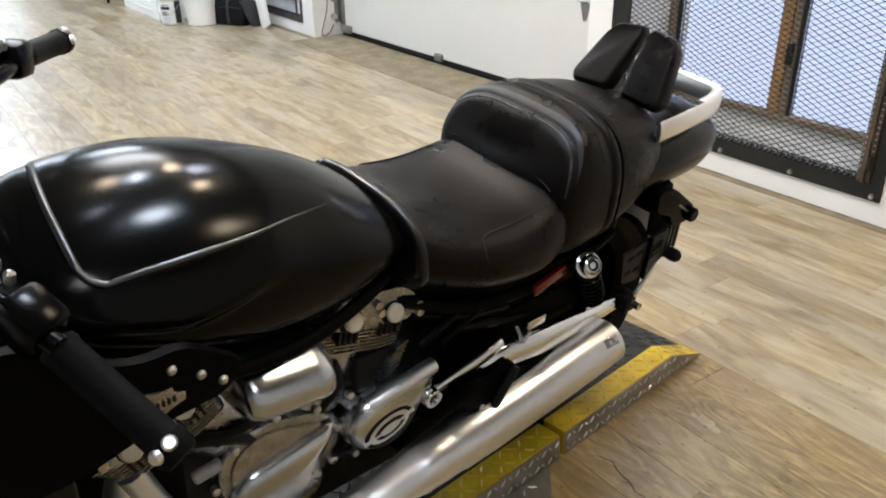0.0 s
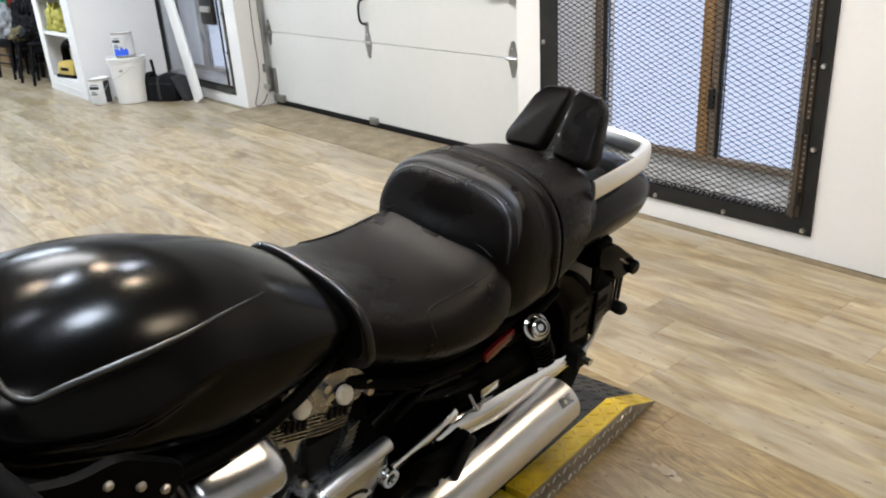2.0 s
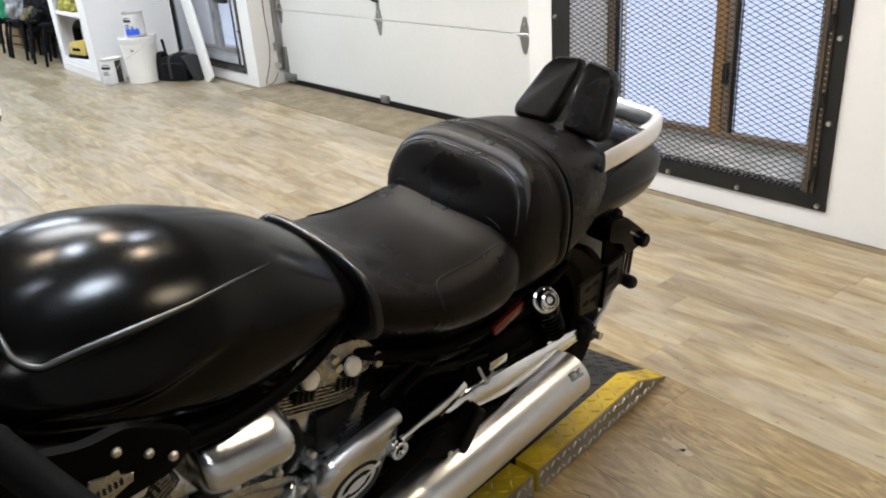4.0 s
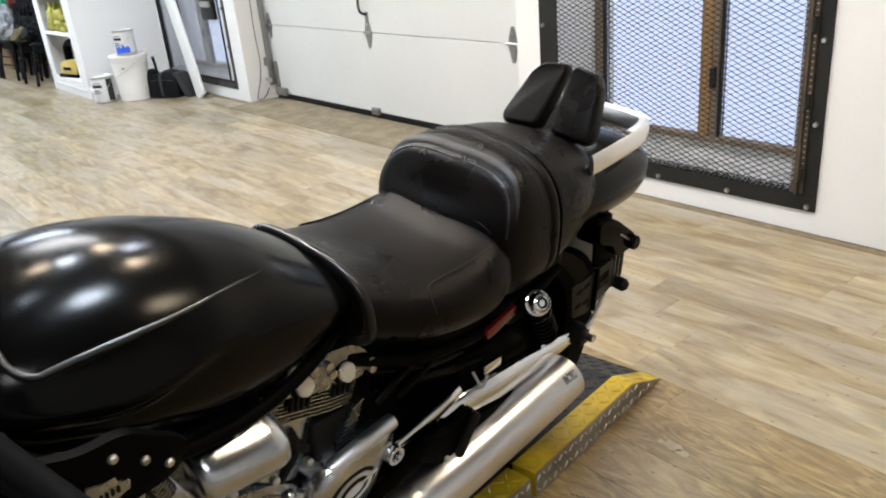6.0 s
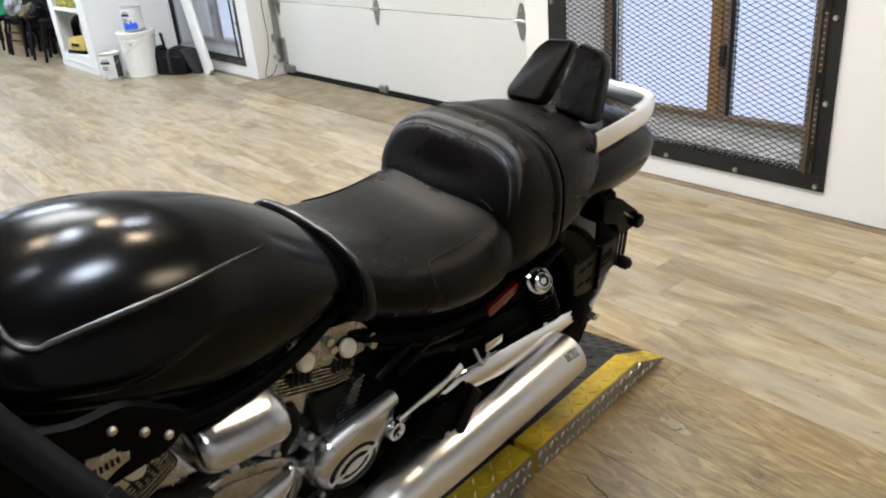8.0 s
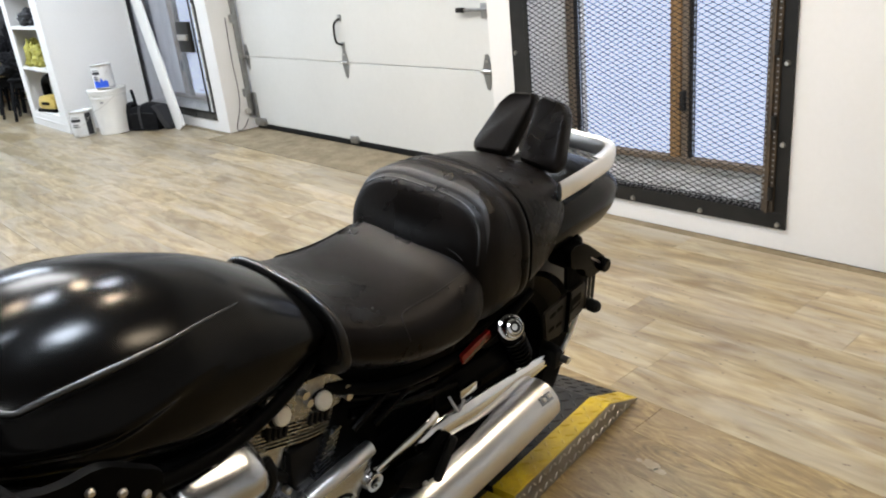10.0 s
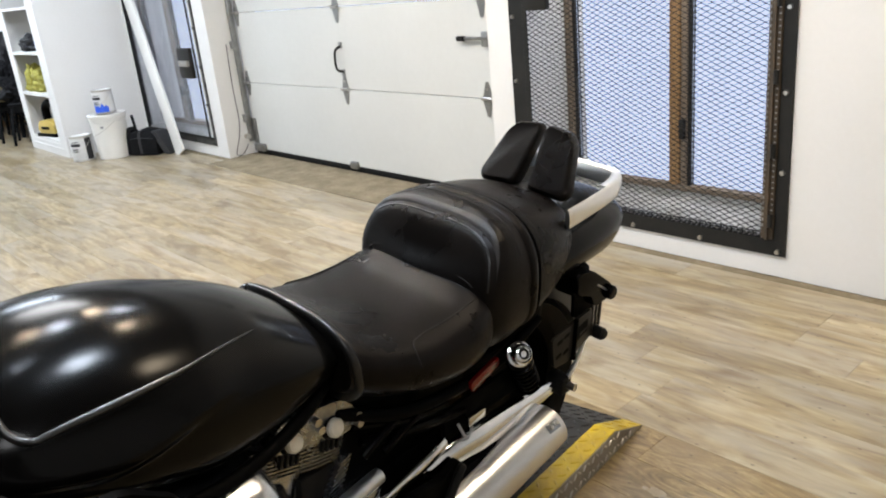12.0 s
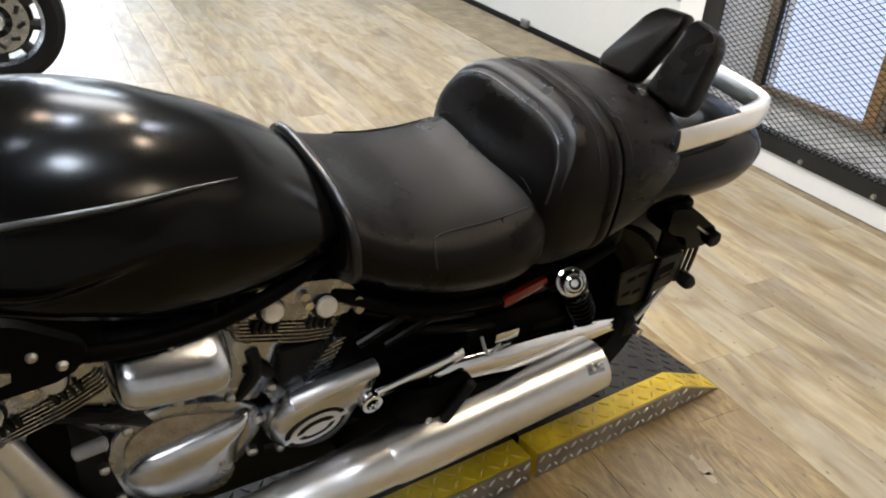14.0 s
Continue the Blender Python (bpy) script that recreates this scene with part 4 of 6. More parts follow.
for s in (1, -1):
    seat_part("seam", tube([rider_point(s * x, y) for x, y in ((0.2105, 0.835), (0.208, 0.833), (0.196, 0.834), (0.183, 0.840), (0.174, 0.858), (0.170, 0.90), (0.169, 0.96), (0.168, 1.03))], 0.0018, 6), THREAD, "stitched seam")

# tail: the rear mudguard under the passenger seat
TAIL = [(1.16, 0.190, 0.860, 0.78, 0.672), (1.24, 0.202, 0.880, 0.79, 0.678), (1.32, 0.200, 0.894, 0.795, 0.690), (1.42, 0.195, 0.897, 0.80, 0.697), (1.52, 0.184, 0.891, 0.80, 0.692), (1.60, 0.170, 0.880, 0.80, 0.688), (1.66, 0.150, 0.868, 0.80, 0.722), (1.70, 0.118, 0.850, 0.80, 0.745), (1.722, 0.06, 0.826, 0.80, 0.77)]
part("rear_mudguard", loft([egg(y, w, zt, zm, zb, 2.2, 2.0, 72) for y, w, zt, zm, zb in smooth_table(TAIL, 60)]), SATIN, bike, "satin black tail section", 60)

# split backrest pads on a chrome rail
for s in (1, -1):
    front = [(0.020, 0.926), (0.118, 0.920), (0.130, 0.938), (0.096, 1.038), (0.074, 1.060), (0.014, 1.067), (0.006, 1.052)]
    outline = round_outline([(s * x, z) for x, z in front], 0.012, 4)
    bm = bmesh.new()
    rings = []
    cx, cz = s * 0.055, 0.995
    for k, d in ((0.80, -0.006), (0.93, -0.003), (0.985, 0.004), (1.0, 0.012), (0.99, 0.026), (0.95, 0.034), (0.86, 0.037)):
        rings.append([Vector((cx + (x - cx) * k, 1.395 + d + 0.62 * (z - 0.93), cz + (z - cz) * k - 0.3 * d)) for x, z in outline])
    seat_part("backrest_pad", loft(rings, bm), LEATHER, "black padded half of a split backrest", 50)
    part("pad_bracket", tube([(s * 0.05, 1.445, 0.96), (s * 0.055, 1.45, 0.925), (s * 0.075, 1.42, 0.905)], 0.012, 8), CHROME, bike, "chrome backrest bracket")
rail_line = [(0.172, 1.345, 0.905), (0.176, 1.42, 0.914), (0.170, 1.51, 0.918), (0.158, 1.575, 0.918), (0.136, 1.622, 0.917), (0.10, 1.642, 0.916), (0.05, 1.648, 0.915), (0.0, 1.65, 0.915)]
rail_line += [(-x, y, z) for x, y, z in rail_line[-2:1:-1]]
seat_part("passenger_rail", tube(rail_line, 0.025, 16, flat=(0.26, 1.0)), BRIGHT, "flat chrome passenger grab rail", 60)
seat_part("rail_lip", tube([(x * 0.96, y - 0.008, z + 0.022) for x, y, z in rail_line[2:-2]], 0.012, 10, flat=(1.0, 0.25)), BRIGHT, "flat top of the chrome rail", 60)


# wheels
def wheel(centre, radius, width, rim, parent, turn=Matrix(), solid=False):
    m = Matrix.Translation(centre) @ turn @ pose(0, 0, 0, 0, 90, 0)
    h = width / 2
    prof = [(rim, -h * 0.72), (rim + 0.012, -h * 0.86), (rim + (radius - rim) * 0.45, -h), (radius - 0.03, -h * 0.80), (radius - 0.008, -h * 0.42), (radius, 0), (radius - 0.008, h * 0.42), (radius - 0.03, h * 0.80), (rim + (radius - rim) * 0.45, h), (rim + 0.012, h * 0.86), (rim, h * 0.72)]
    w = part("wheel", turned([(rim * 0.9, -h * 0.7), (rim + 0.004, -h * 0.8), (rim + 0.004, -h * 0.7), (rim - 0.012, -h * 0.4), (rim - 0.012, h * 0.4), (rim + 0.004, h * 0.7), (rim + 0.004, h * 0.8), (rim * 0.9, h * 0.7), (rim * 0.9, h * 0.6), (rim * 0.93, 0), (rim * 0.9, -h * 0.7)], 48, m), PLASTIC, parent, "black cast wheel rim")
    part("tyre", turned(prof, 64, m), RUBBER, w, "black road tyre")
    spokes = bmesh.new()
    for k in range(5):
        a = 2 * math.pi * k / 5
        rod(m @ Vector((0, 0, 0)), m @ Vector((math.cos(a) * rim * 0.92, math.sin(a) * rim * 0.92, 0)), 0.03, 0.018, 8, spokes)
    turned([(0.0, -h * 0.7), (0.045, -h * 0.7), (0.05, 0), (0.045, h * 0.7), (0, h * 0.7)], 24, m, spokes)
    if solid:
        turned([(0.05, -0.03), (rim * 0.93, -0.02), (rim * 0.93, 0.02), (0.05, 0.03)], 40, m, spokes)
    part("spoke_centre", spokes, PLASTIC, w, "black cast wheel centre")
    d = -h * 0.78 if solid else h * 0.72
    part("brake_disc", turned([(0.09, d), (rim * 0.72, d), (rim * 0.72, d + 0.005), (0.09, d + 0.005), (0.09, d)], 48, m), STEEL, w, "steel brake disc")
    return w


R_REAR, R_FRONT = 0.32, 0.335
wheel((0, 1.26, RAMP_H + R_REAR + 0.016), R_REAR, 0.235, 0.232, bike, solid=True)
STEER = pose(0, 0, 0, 0, 0, -9)
wheel((0.0, -0.33, RAMP_H + R_FRONT + 0.009), R_FRONT, 0.13, 0.245, bike, STEER)
# rear axle, swing arm, mufflers
for s in (1, -1):
    arm = part("swing_arm", tube([(s * 0.160, 0.90, 0.446), (s * 0.166, 0.96, 0.458), (s * 0.170, 1.07, 0.4545), (s * 0.168, 1.20, 0.450), (s * 0.162, 1.317, 0.438), (s * 0.155, 1.395, 0.425)], 0.040, 18, flat=(0.66, 1.0), taper=lambda t: float(np.interp(t, (0, 0.07, 0.2, 0.4, 0.6, 0.8, 1), (0.22, 0.60, 0.84, 1.0, 0.88, 0.62, 0.36)))), CHROME, bike, "polished swing arm", 60)
    part("arm_link", tube([(s * 0.160, 0.765, 0.450), (s * 0.166, 0.85, 0.474), (s * 0.166, 0.93, 0.490), (s * 0.160, 0.965, 0.494)], 0.017, 12, flat=(0.7, 1.0), taper=lambda t: 0.55 + 0.45 * min(1, 2.2 * t)), CHROME, arm, "polished link before the swing arm", 60)
    # added black tube that makes the dark gap between arm and muffler
    part("arm_gap_tube", tube([(s * 0.172, 0.84, 0.425), (s * 0.182, 0.98, 0.405), (s * 0.184, 1.12, 0.400), (s * 0.180, 1.30, 0.400)], 0.020, 10, taper=lambda t: 0.6 + 0.4 * min(1, 4 * t, 4 * (1 - t))), PLASTIC, arm, "black tube added for the dark gap under the swing arm")
    part("pivot_cap", turned([(0.010, 0.0), (0.010, 0.022), (0.013, 0.026), (0.020, 0.026), (0.023, 0.020), (0.023, 0.0)], 26, Matrix.Translation((s * 0.150, 0.775, 0.446)) @ pose(0, 0, 0, 0, s * 90, 0)), CHROME, arm, "polished ring nut")
    part("axle_block", block(min(s * 0.13, s * 0.185), max(s * 0.13, s * 0.185), 1.385, 1.425, 0.405, 0.455, 0.006), DARKCAST, arm, "dark axle adjuster block")
    part("axle_nut", rod((s * 0.18, 1.412, 0.43), (s * 0.205, 1.412, 0.43), 0.011, n=6), STEEL, arm)
    a, b = Vector((s * 0.208, 0.70, 0.309)), Vector((s * 0.212, 1.292, 0.388))
    m = Matrix.Translation(a) @ (b - a).to_track_quat("Z", "Y").to_matrix().to_4x4()
    n = (b - a).length
    muf = part("muffler", turned([(0.040, -0.02), (0.044, 0.0), (0.051, 0.012), (0.0535, 0.06), (0.0545, 0.2), (0.0555, n - 0.03), (0.0555, n), (0.0525, n + 0.001), (0.051, n - 0.06), (0.0, n - 0.10)], 40, m), MUFFLER, bike, "satin chrome muffler")
    part("heat_shield_step", turned([(0.0535, 0.098), (0.0570, 0.112), (0.0592, 0.2), (0.0592, n - 0.20), (0.0578, n - 0.08), (0.0558, n - 0.012)], 40, m), MUFFLER, muf)
    part("clamp", block(-0.011, 0.011, -0.020, 0.020, -0.004, 0.003, 0.002), ENGINE, muf, "steel muffler clamp").matrix_local = Matrix.Translation((s * 0.2495, 1.252, 0.4245)) @ pose(0, 0, 0, 8, s * 43, 0)
    part("clamp_bolt", rod((s * 0.2505, 1.242, 0.4255), (s * 0.2555, 1.242, 0.431), 0.0055, n=8), STEEL, muf)
    part("clamp_bolt", rod((s * 0.2505, 1.262, 0.428), (s * 0.2555, 1.262, 0.4335), 0.0055, n=8), STEEL, muf)
    part("exhaust_pipe", tube([(s * 0.205, 0.71, 0.314), (s * 0.205, 0.62, 0.301), (s * 0.20, 0.48, 0.283), (s * 0.17, 0.33, 0.27), (s * 0.13, 0.22, 0.30), (s * 0.10, 0.18, 0.40), (s * 0.085, 0.19, 0.52), (s * 0.075, 0.22, 0.60)], 0.039, 18), BRUSHED, bike, "satin chrome exhaust pipe", 60)
    part("pipe_collar", turned([(0.0395, -0.125), (0.0445, -0.115), (0.0455, -0.03), (0.0485, -0.005), (0.0525, 0.014)], 32, m), BRUSHED, muf)
    # folded passenger peg and its bracket
    peg = part("peg_bracket", plate(round_outline([(0.80, 0.44), (0.87, 0.385), (0.90, 0.375), (0.93, 0.40), (0.965, 0.475), (0.955, 0.482), (0.90, 0.455), (0.84, 0.47)], 0.012), "x", s * 0.192, s * 0.212, 0.004), PLASTIC, bike, "black passenger peg bracket")
    part("peg", rounded_rod((s * 0.222, 0.905, 0.392), (s * 0.222, 0.958, 0.478), 0.010), RUBBER, peg, "folded black foot peg")
    part("peg_bolt", rounded_rod((s * 0.21, 0.878, 0.398), (s * 0.219, 0.878, 0.398), 0.0075), STEEL, peg, "bright bolt head")
    # shock absorber with its chrome cap, reflector, frame tubes
    shock = part("shock_absorber", rounded_rod((s * 0.205, 1.15, 0.650), (s * 0.168, 1.262, 0.495), 0.024), PLASTIC, bike, "black shock absorber")
    spring = [(s * (0.200 - 0.030 * k / 42) + 0.029 * math.cos(k * 1.05), 1.166 + 0.088 * k / 42 + 0.021 * math.sin(k * 1.05), 0.632 - 0.125 * k / 42 + 0.017 * math.sin(k * 1.05)) for k in range(43)]
    part("spring", tube(spring, 0.0045, 6, steps=2), GLOSS, shock, "black coil spring")
    lampm = Matrix.Translation((s * 0.228, 1.134, 0.670)) @ Vector((s * 0.76, -0.38, 0.52)).to_track_quat("Z", "Y").to_matrix().to_4x4() @ Matrix.Scale(0.87, 4)
    cap = part("turn_signal", turned([(0, -0.03), (0.020, -0.03), (0.026, -0.015), (0.027, 0.008), (0.025, 0.016), (0.021, 0.020), (0.0185, 0.017), (0.014, 0.019), (0.0, 0.022)], 28, lampm), CHROME, bike, "round chrome cap")
    part("cap_ring", turned([(0.0125, 0.0205), (0.0135, 0.0235), (0.0100, 0.0245), (0.0090, 0.0205)], 24, lampm), DARKCAST, cap, "dark ring on the cap")
    part("cap_flange", turned([(0.027, -0.012), (0.0325, -0.012), (0.0325, -0.006), (0.027, -0.004)], 28, lampm), CHROME, cap)
    part("reflector", plate(round_outline([(1.026, 0.606), (1.117, 0.634), (1.114, 0.655), (1.022, 0.630)], 0.006), "x", s * 0.176, s * 0.186, 0.002), REDLENS, bike, "long red reflector")
    part("frame_rail", tube([(s * 0.13, 0.70, 0.70), (s * 0.155, 0.84, 0.64), (s * 0.165, 1.0, 0.62), (s * 0.162, 1.15, 0.622), (s * 0.15, 1.30, 0.66)], 0.014, 12), PLASTIC, bike, "black frame rail")
    part("frame_tube", tube([(s * 0.125, 0.76, 0.60), (s * 0.14, 0.90, 0.56), (s * 0.15, 1.04, 0.535)], 0.011, 10), GLOSS, bike)
    part("frame_tube", tube([(s * 0.125, 0.74, 0.645), (s * 0.145, 0.86, 0.605), (s * 0.15, 0.98, 0.585)], 0.010, 10), GLOSS, bike)
    part("frame_strut", tube([(s * 0.150, 0.745, 0.585), (s * 0.152, 0.80, 0.612), (s * 0.152, 0.87, 0.640)], 0.009, 10), GLOSS, bike, "satin black frame strut")
    part("frame_strut", tube([(s * 0.150, 0.80, 0.565), (s * 0.152, 0.86, 0.592), (s * 0.152, 0.93, 0.622)], 0.009, 10), GLOSS, bike, "satin black frame strut")
    part("belt_guard", block(min(s * 0.135, s * 0.15), max(s * 0.135, s * 0.15), 0.98, 1.24, 0.49, 0.56, 0.006), PLASTIC, bike, "black belt guard")
part("under_seat_box", block(-0.12, 0.12, 0.70, 1.08, 0.46, 0.72, 0.02), PLASTIC, bike, "black plastic housing under the seat")
part("inner_mudguard", block(-0.155, 0.155, 1.05, 1.34, 0.62, 0.77, 0.04), PLASTIC, bike, "black inner mudguard")
part("hugger", loft([[Vector((x, 1.26 + (0.338 + h) * math.cos(a), 0.411 + (0.338 + h) * math.sin(a))) for x, h in ((-0.128, -0.05), (-0.118, -0.006), (-0.06, 0.006), (0.06, 0.006), (0.118, -0.006), (0.128, -0.05), (0.110, -0.016), (0.0, -0.004), (-0.110, -0.016))] for a in (radians(14 + 6 * k) for k in range(20))]), HUGGER, bike, "dull grey inner mudguard over the rear tyre")
part("chrome_clip", block(0.165, 0.178, 1.03, 1.085, 0.508, 0.532, 0.003), CHROME, bike, "small chrome clip")
part("cable_loop", tube([(0.17, 1.0, 0.53), (0.185, 1.005, 0.505), (0.182, 1.02, 0.488), (0.17, 1.05, 0.495)], 0.0035, 6), GREYBITS, bike, "thin grey cable")

# slotted plate holder on the left side
holder = part("plate_holder", plate(round_outline([(1.296, 0.618), (1.312, 0.535), (1.362, 0.528), (1.466, 0.560), (1.462, 0.640), (1.385, 0.632)], 0.008), "x", 0.194, 0.202, 0.002), BRONZE, bike, "black slotted side-mounted plate holder")
for y0, z0 in ((1.318, 0.594), (1.316, 0.556), (1.346, 0.600), (1.346, 0.556)):
    part("slot", plate(round_outline([(y0, z0), (y0 + 0.022, z0 + 0.004), (y0 + 0.022, z0 + 0.014), (y0, z0 + 0.010)], 0.003, 3), "x", 0.200, 0.2028), PLASTIC, holder)
part("slot", plate(round_outline([(1.398, 0.570), (1.446, 0.584), (1.446, 0.618), (1.398, 0.608)], 0.005, 3), "x", 0.200, 0.2028), PLASTIC, holder)
part("slot_rib", plate([(1.412, 0.582), (1.446, 0.592), (1.446, 0.598), (1.412, 0.590)], "x", 0.202, 0.2038), BRONZE, holder)
part("holder_fold", plate([(1.384, 0.528), (1.390, 0.529), (1.390, 0.640), (1.384, 0.640)], "x", 0.200, 0.212), PLASTIC, holder)
for y0, y1, z0, z1 in ((1.466, 1.474, 0.560, 0.650), (1.484, 1.490, 0.568, 0.652), (1.500, 1.508, 0.575, 0.655), (1.466, 1.508, 0.556, 0.572), (1.466, 1.508, 0.642, 0.660)):
    part("holder_bar", block(0.196, 0.202, y0, y1, z0, z1, 0.001), BRONZE, holder)
part("holder_back", plate(round_outline([(1.398, 0.725), (1.408, 0.625), (1.515, 0.625), (1.525, 0.665), (1.45, 0.745)], 0.01), "x", 0.176, 0.186, 0.002), PLASTIC, holder)
part("holder_arm", plate(round_outline([(1.365, 0.768), (1.430, 0.758), (1.520, 0.692), (1.528, 0.672), (1.512, 0.655), (1.455, 0.650), (1.430, 0.690), (1.372, 0.712)], 0.014), "x", 0.186, 0.214, 0.005), GLOSS, holder, "black holder arm")
part("arm_end", rounded_rod((0.18, 1.512, 0.672), (0.230, 1.512, 0.672), 0.018), GLOSS, holder)
part("arm_edge", block(0.211, 0.2165, 1.452, 1.505, 0.694, 0.698, 0.001), STEEL, holder).matrix_local = Matrix.Translation((0, 1.478, 0.696)) @ pose(0, 0, 0, -34, 0, 0) @ Matrix.Translation((0, -1.478, -0.696))
part("rubber_stop", turned([(0, 0.02), (0.010, 0.019), (0.016, 0.012), (0.017, 0), (0.014, -0.03), (0, -0.03)], 18, Matrix.Translation((0.212, 1.490, 0.562)) @ pose(0, 0, 0, 0, 90, 0)), RUBBER, holder, "round black rubber stop")
part("stay", tube([(0.178, 1.405, 0.435), (0.184, 1.44, 0.49), (0.190, 1.465, 0.56)], 0.006, 8), BRUSHED, holder, "thin bright stay")

# ---- engine ----
part("airbox", block(-0.14, 0.14, 0.02, 0.52, 0.68, 0.83, 0.03), PLASTIC, bike, "black airbox under the tank cover")
# added black block, keeps the gap behind the pulley cover dark
part("pulley_gap_block", block(-0.13, 0.13, 0.74, 1.02, 0.24, 0.50, 0.03), PLASTIC, bike, "black block added to fill the gap behind the pulley cover")
part("tail_bracket", block(0.13, 0.190, 1.39, 1.46, 0.69, 0.76, 0.012), PLASTIC, bike, "black tail bracket")
# another added block, for the gap low at the front
part("lower_gap_block", block(-0.10, 0.095, 0.02, 0.30, 0.20, 0.60, 0.03), PLASTIC, bike, "black block added to fill the gap low at the engine's front")
part("crankcase", block(-0.095, 0.088, 0.24, 0.86, 0.20, 0.58, 0.03), DARKCAST, bike, "dark engine case")
part("radiator", block(-0.24, 0.24, 0.02, 0.10, 0.40, 0.86, 0.02), DARKCAST, bike, "dark radiator core")


def head(y, z, tilt, mirrored):
    """A finned cylinder head: y and z of its middle, tilt in degrees, seen from the side."""
    m = Matrix.Translation((0, y, z)) @ pose(0, 0, 0, tilt, 0, 0)
    h = part("cylinder_head", block(-0.12, 0.112, -0.105, 0.105, -0.055, 0.045, 0.02), DARKCAST, bike, "silver cylinder head with fins")
    h.matrix_local = m
    for k in range(9):
        zz = -0.056 + k * 0.0078
        part("fin", plate(round_outline([(0.10, -0.128 + 0.005 * (8 - k)), (0.128, -0.120 + 0.005 * (8 - k)), (0.135, 0.03), (0.128, 0.094), (0.10, 0.10)], 0.014), "z", zz, zz + 0.0028), ENGINE, h, smooth=0)
    cover = part("cam_cover", plate(round_outline([(-0.098, 0.02), (-0.075, 0.062), (0.06, 0.075), (0.10, 0.05), (0.112, 0.01), (0.07, -0.005), (-0.08, 0.0)], 0.022), "x", 0.105, 0.137, 0.006), ENGINE, h, "silver cam cover")
    for py, pz in ((-0.048, 0.018), (0.045, 0.022)):
        pm = Matrix.Translation((0.135, py, pz)) @ pose(0, 0, 0, 0, 72, 0)
        part("cam_plug", turned([(0, 0.019), (0.0145, 0.019), (0.0180, 0.016), (0.0188, 0.0)], 26, pm), PLUG, cover, "round pale cam plug")
        part("plug_collar", turned([(0.0190, -0.004), (0.0190, 0.010), (0.0215, 0.010), (0.0235, -0.004)], 26, pm), DARKCAST, cover, "dark plug collar")
        for k in range(4):
            part("rib", block(0.133, 0.142, py - 0.02 + k * 0.012, py - 0.014 + k * 0.012, pz - 0.046, pz - 0.020, 0.001), DARKCAST, cover, smooth=0)
    for by, bz in ((0.0, 0.048), (0.012, 0.03), (0.1, 0.036), (0.108, 0.018), (-0.09, 0.03)):
        part("bolt", rod((0.13, by, bz), (0.150, by, bz), 0.0085, n=8), STEEL, cover)
    return h


head(0.635, 0.672, -14, False)
head(0.247, 0.637, 22, True)
for y0, z0, y1, z1 in ((0.60, 0.62, 0.545, 0.50), (0.30, 0.60, 0.41, 0.50)):
    part("cylinder", rod((0.03, y0, z0), (0.03, y1, z1), 0.085, 0.09, 28), ENGINE, bike, "silver cylinder barrel")
    part("water_pipe", tube([(0.115, y0 - 0.03, z0 - 0.02), (0.125, (y0 + y1) / 2, (z0 + z1) / 2), (0.11, y1, z1)], 0.012, 10), DARKCAST, bike)

# chromed intake cover between the heads
rings = []
for y, k in ((0.343, 0.55), (0.345, 0.74), (0.349, 0.86), (0.356, 0.94), (0.367, 0.985), (0.382, 1.0), (0.43, 1.0), (0.470, 1.0), (0.485, 0.985), (0.496, 0.94), (0.503, 0.86), (0.507, 0.74), (0.509, 0.55)):
    ring = []
    for q in egg(0, 0.057 * k, 0.128 * k, 0, -0.128 * k, 2.3, 2.3, 48):
        u, v = q.x, q.z            # u up the face, v outwards
        ring.append(Vector((0.118 + v - 0.16 * u, y, 0.694 + u - 0.10 * (y - 0.43))))
    rings.append(ring)
intake = part("intake_cover", loft(rings), COVERS, bike, "satin chrome intake cover", 60)
part("cover_bolt", rounded_rod((0.190, 0.428, 0.725), (0.203, 0.428, 0.745), 0.006), STEEL, intake, "small bright bolt")

# alternator cover: a rounded rough disc with a raised polished lobe and bolts round the rim
outline = []
for k in range(40):
    a = 2 * math.pi * k / 40
    r = 0.120 + 0.012 * math.cos(3 * a - 0.6)
    outline.append((0.452 + r * math.cos(a) * 1.04, 0.418 + r * math.sin(a)))
alt = part("alternator_cover", plate(outline, "x", 0.085, 0.122, 0.012, segments=3), ENGINE, bike, "silver alternator cover", 50)
part("cover_face", plate([(0.452 + (y - 0.452) * 0.82, 0.418 + (z - 0.418) * 0.82) for y, z in outline], "x", 0.122, 0.127, 0.004), CASTING, alt, "rough cast cover face")
LOBE = round_outline([(0.340, 0.405), (0.375, 0.447), (0.451, 0.463), (0.572, 0.484), (0.545, 0.429), (0.537, 0.345), (0.450, 0.318), (0.375, 0.340)], 0.045, 8)
part("cover_lobe", loft([[Vector((x, 0.455 + (y - 0.455) * k, 0.395 + (z - 0.395) * k)) for y, z in LOBE] for k, x in ((1.0, 0.115), (0.99, 0.126), (0.95, 0.136), (0.86, 0.145), (0.72, 0.151), (0.5, 0.154), (0.2, 0.155))]), COVERS, alt, "polished raised lobe", 60)
part("cover_plug", turned([(0, 0.010), (0.038, 0.010), (0.044, 0.006), (0.046, 0)], 32, Matrix.Translation((0.144, 0.482, 0.368)) @ pose(0, 0, 0, 0, 90, 0)), ENGINE, alt)
for k in range(9):
    a = 2 * math.pi * (k + 0.3) / 9
    part("bolt", rounded_rod((0.110, 0.452 + 0.128 * math.cos(a), 0.418 + 0.122 * math.sin(a)), (0.130, 0.452 + 0.128 * math.cos(a), 0.418 + 0.122 * math.sin(a)), 0.0085, 10), STEEL, alt)

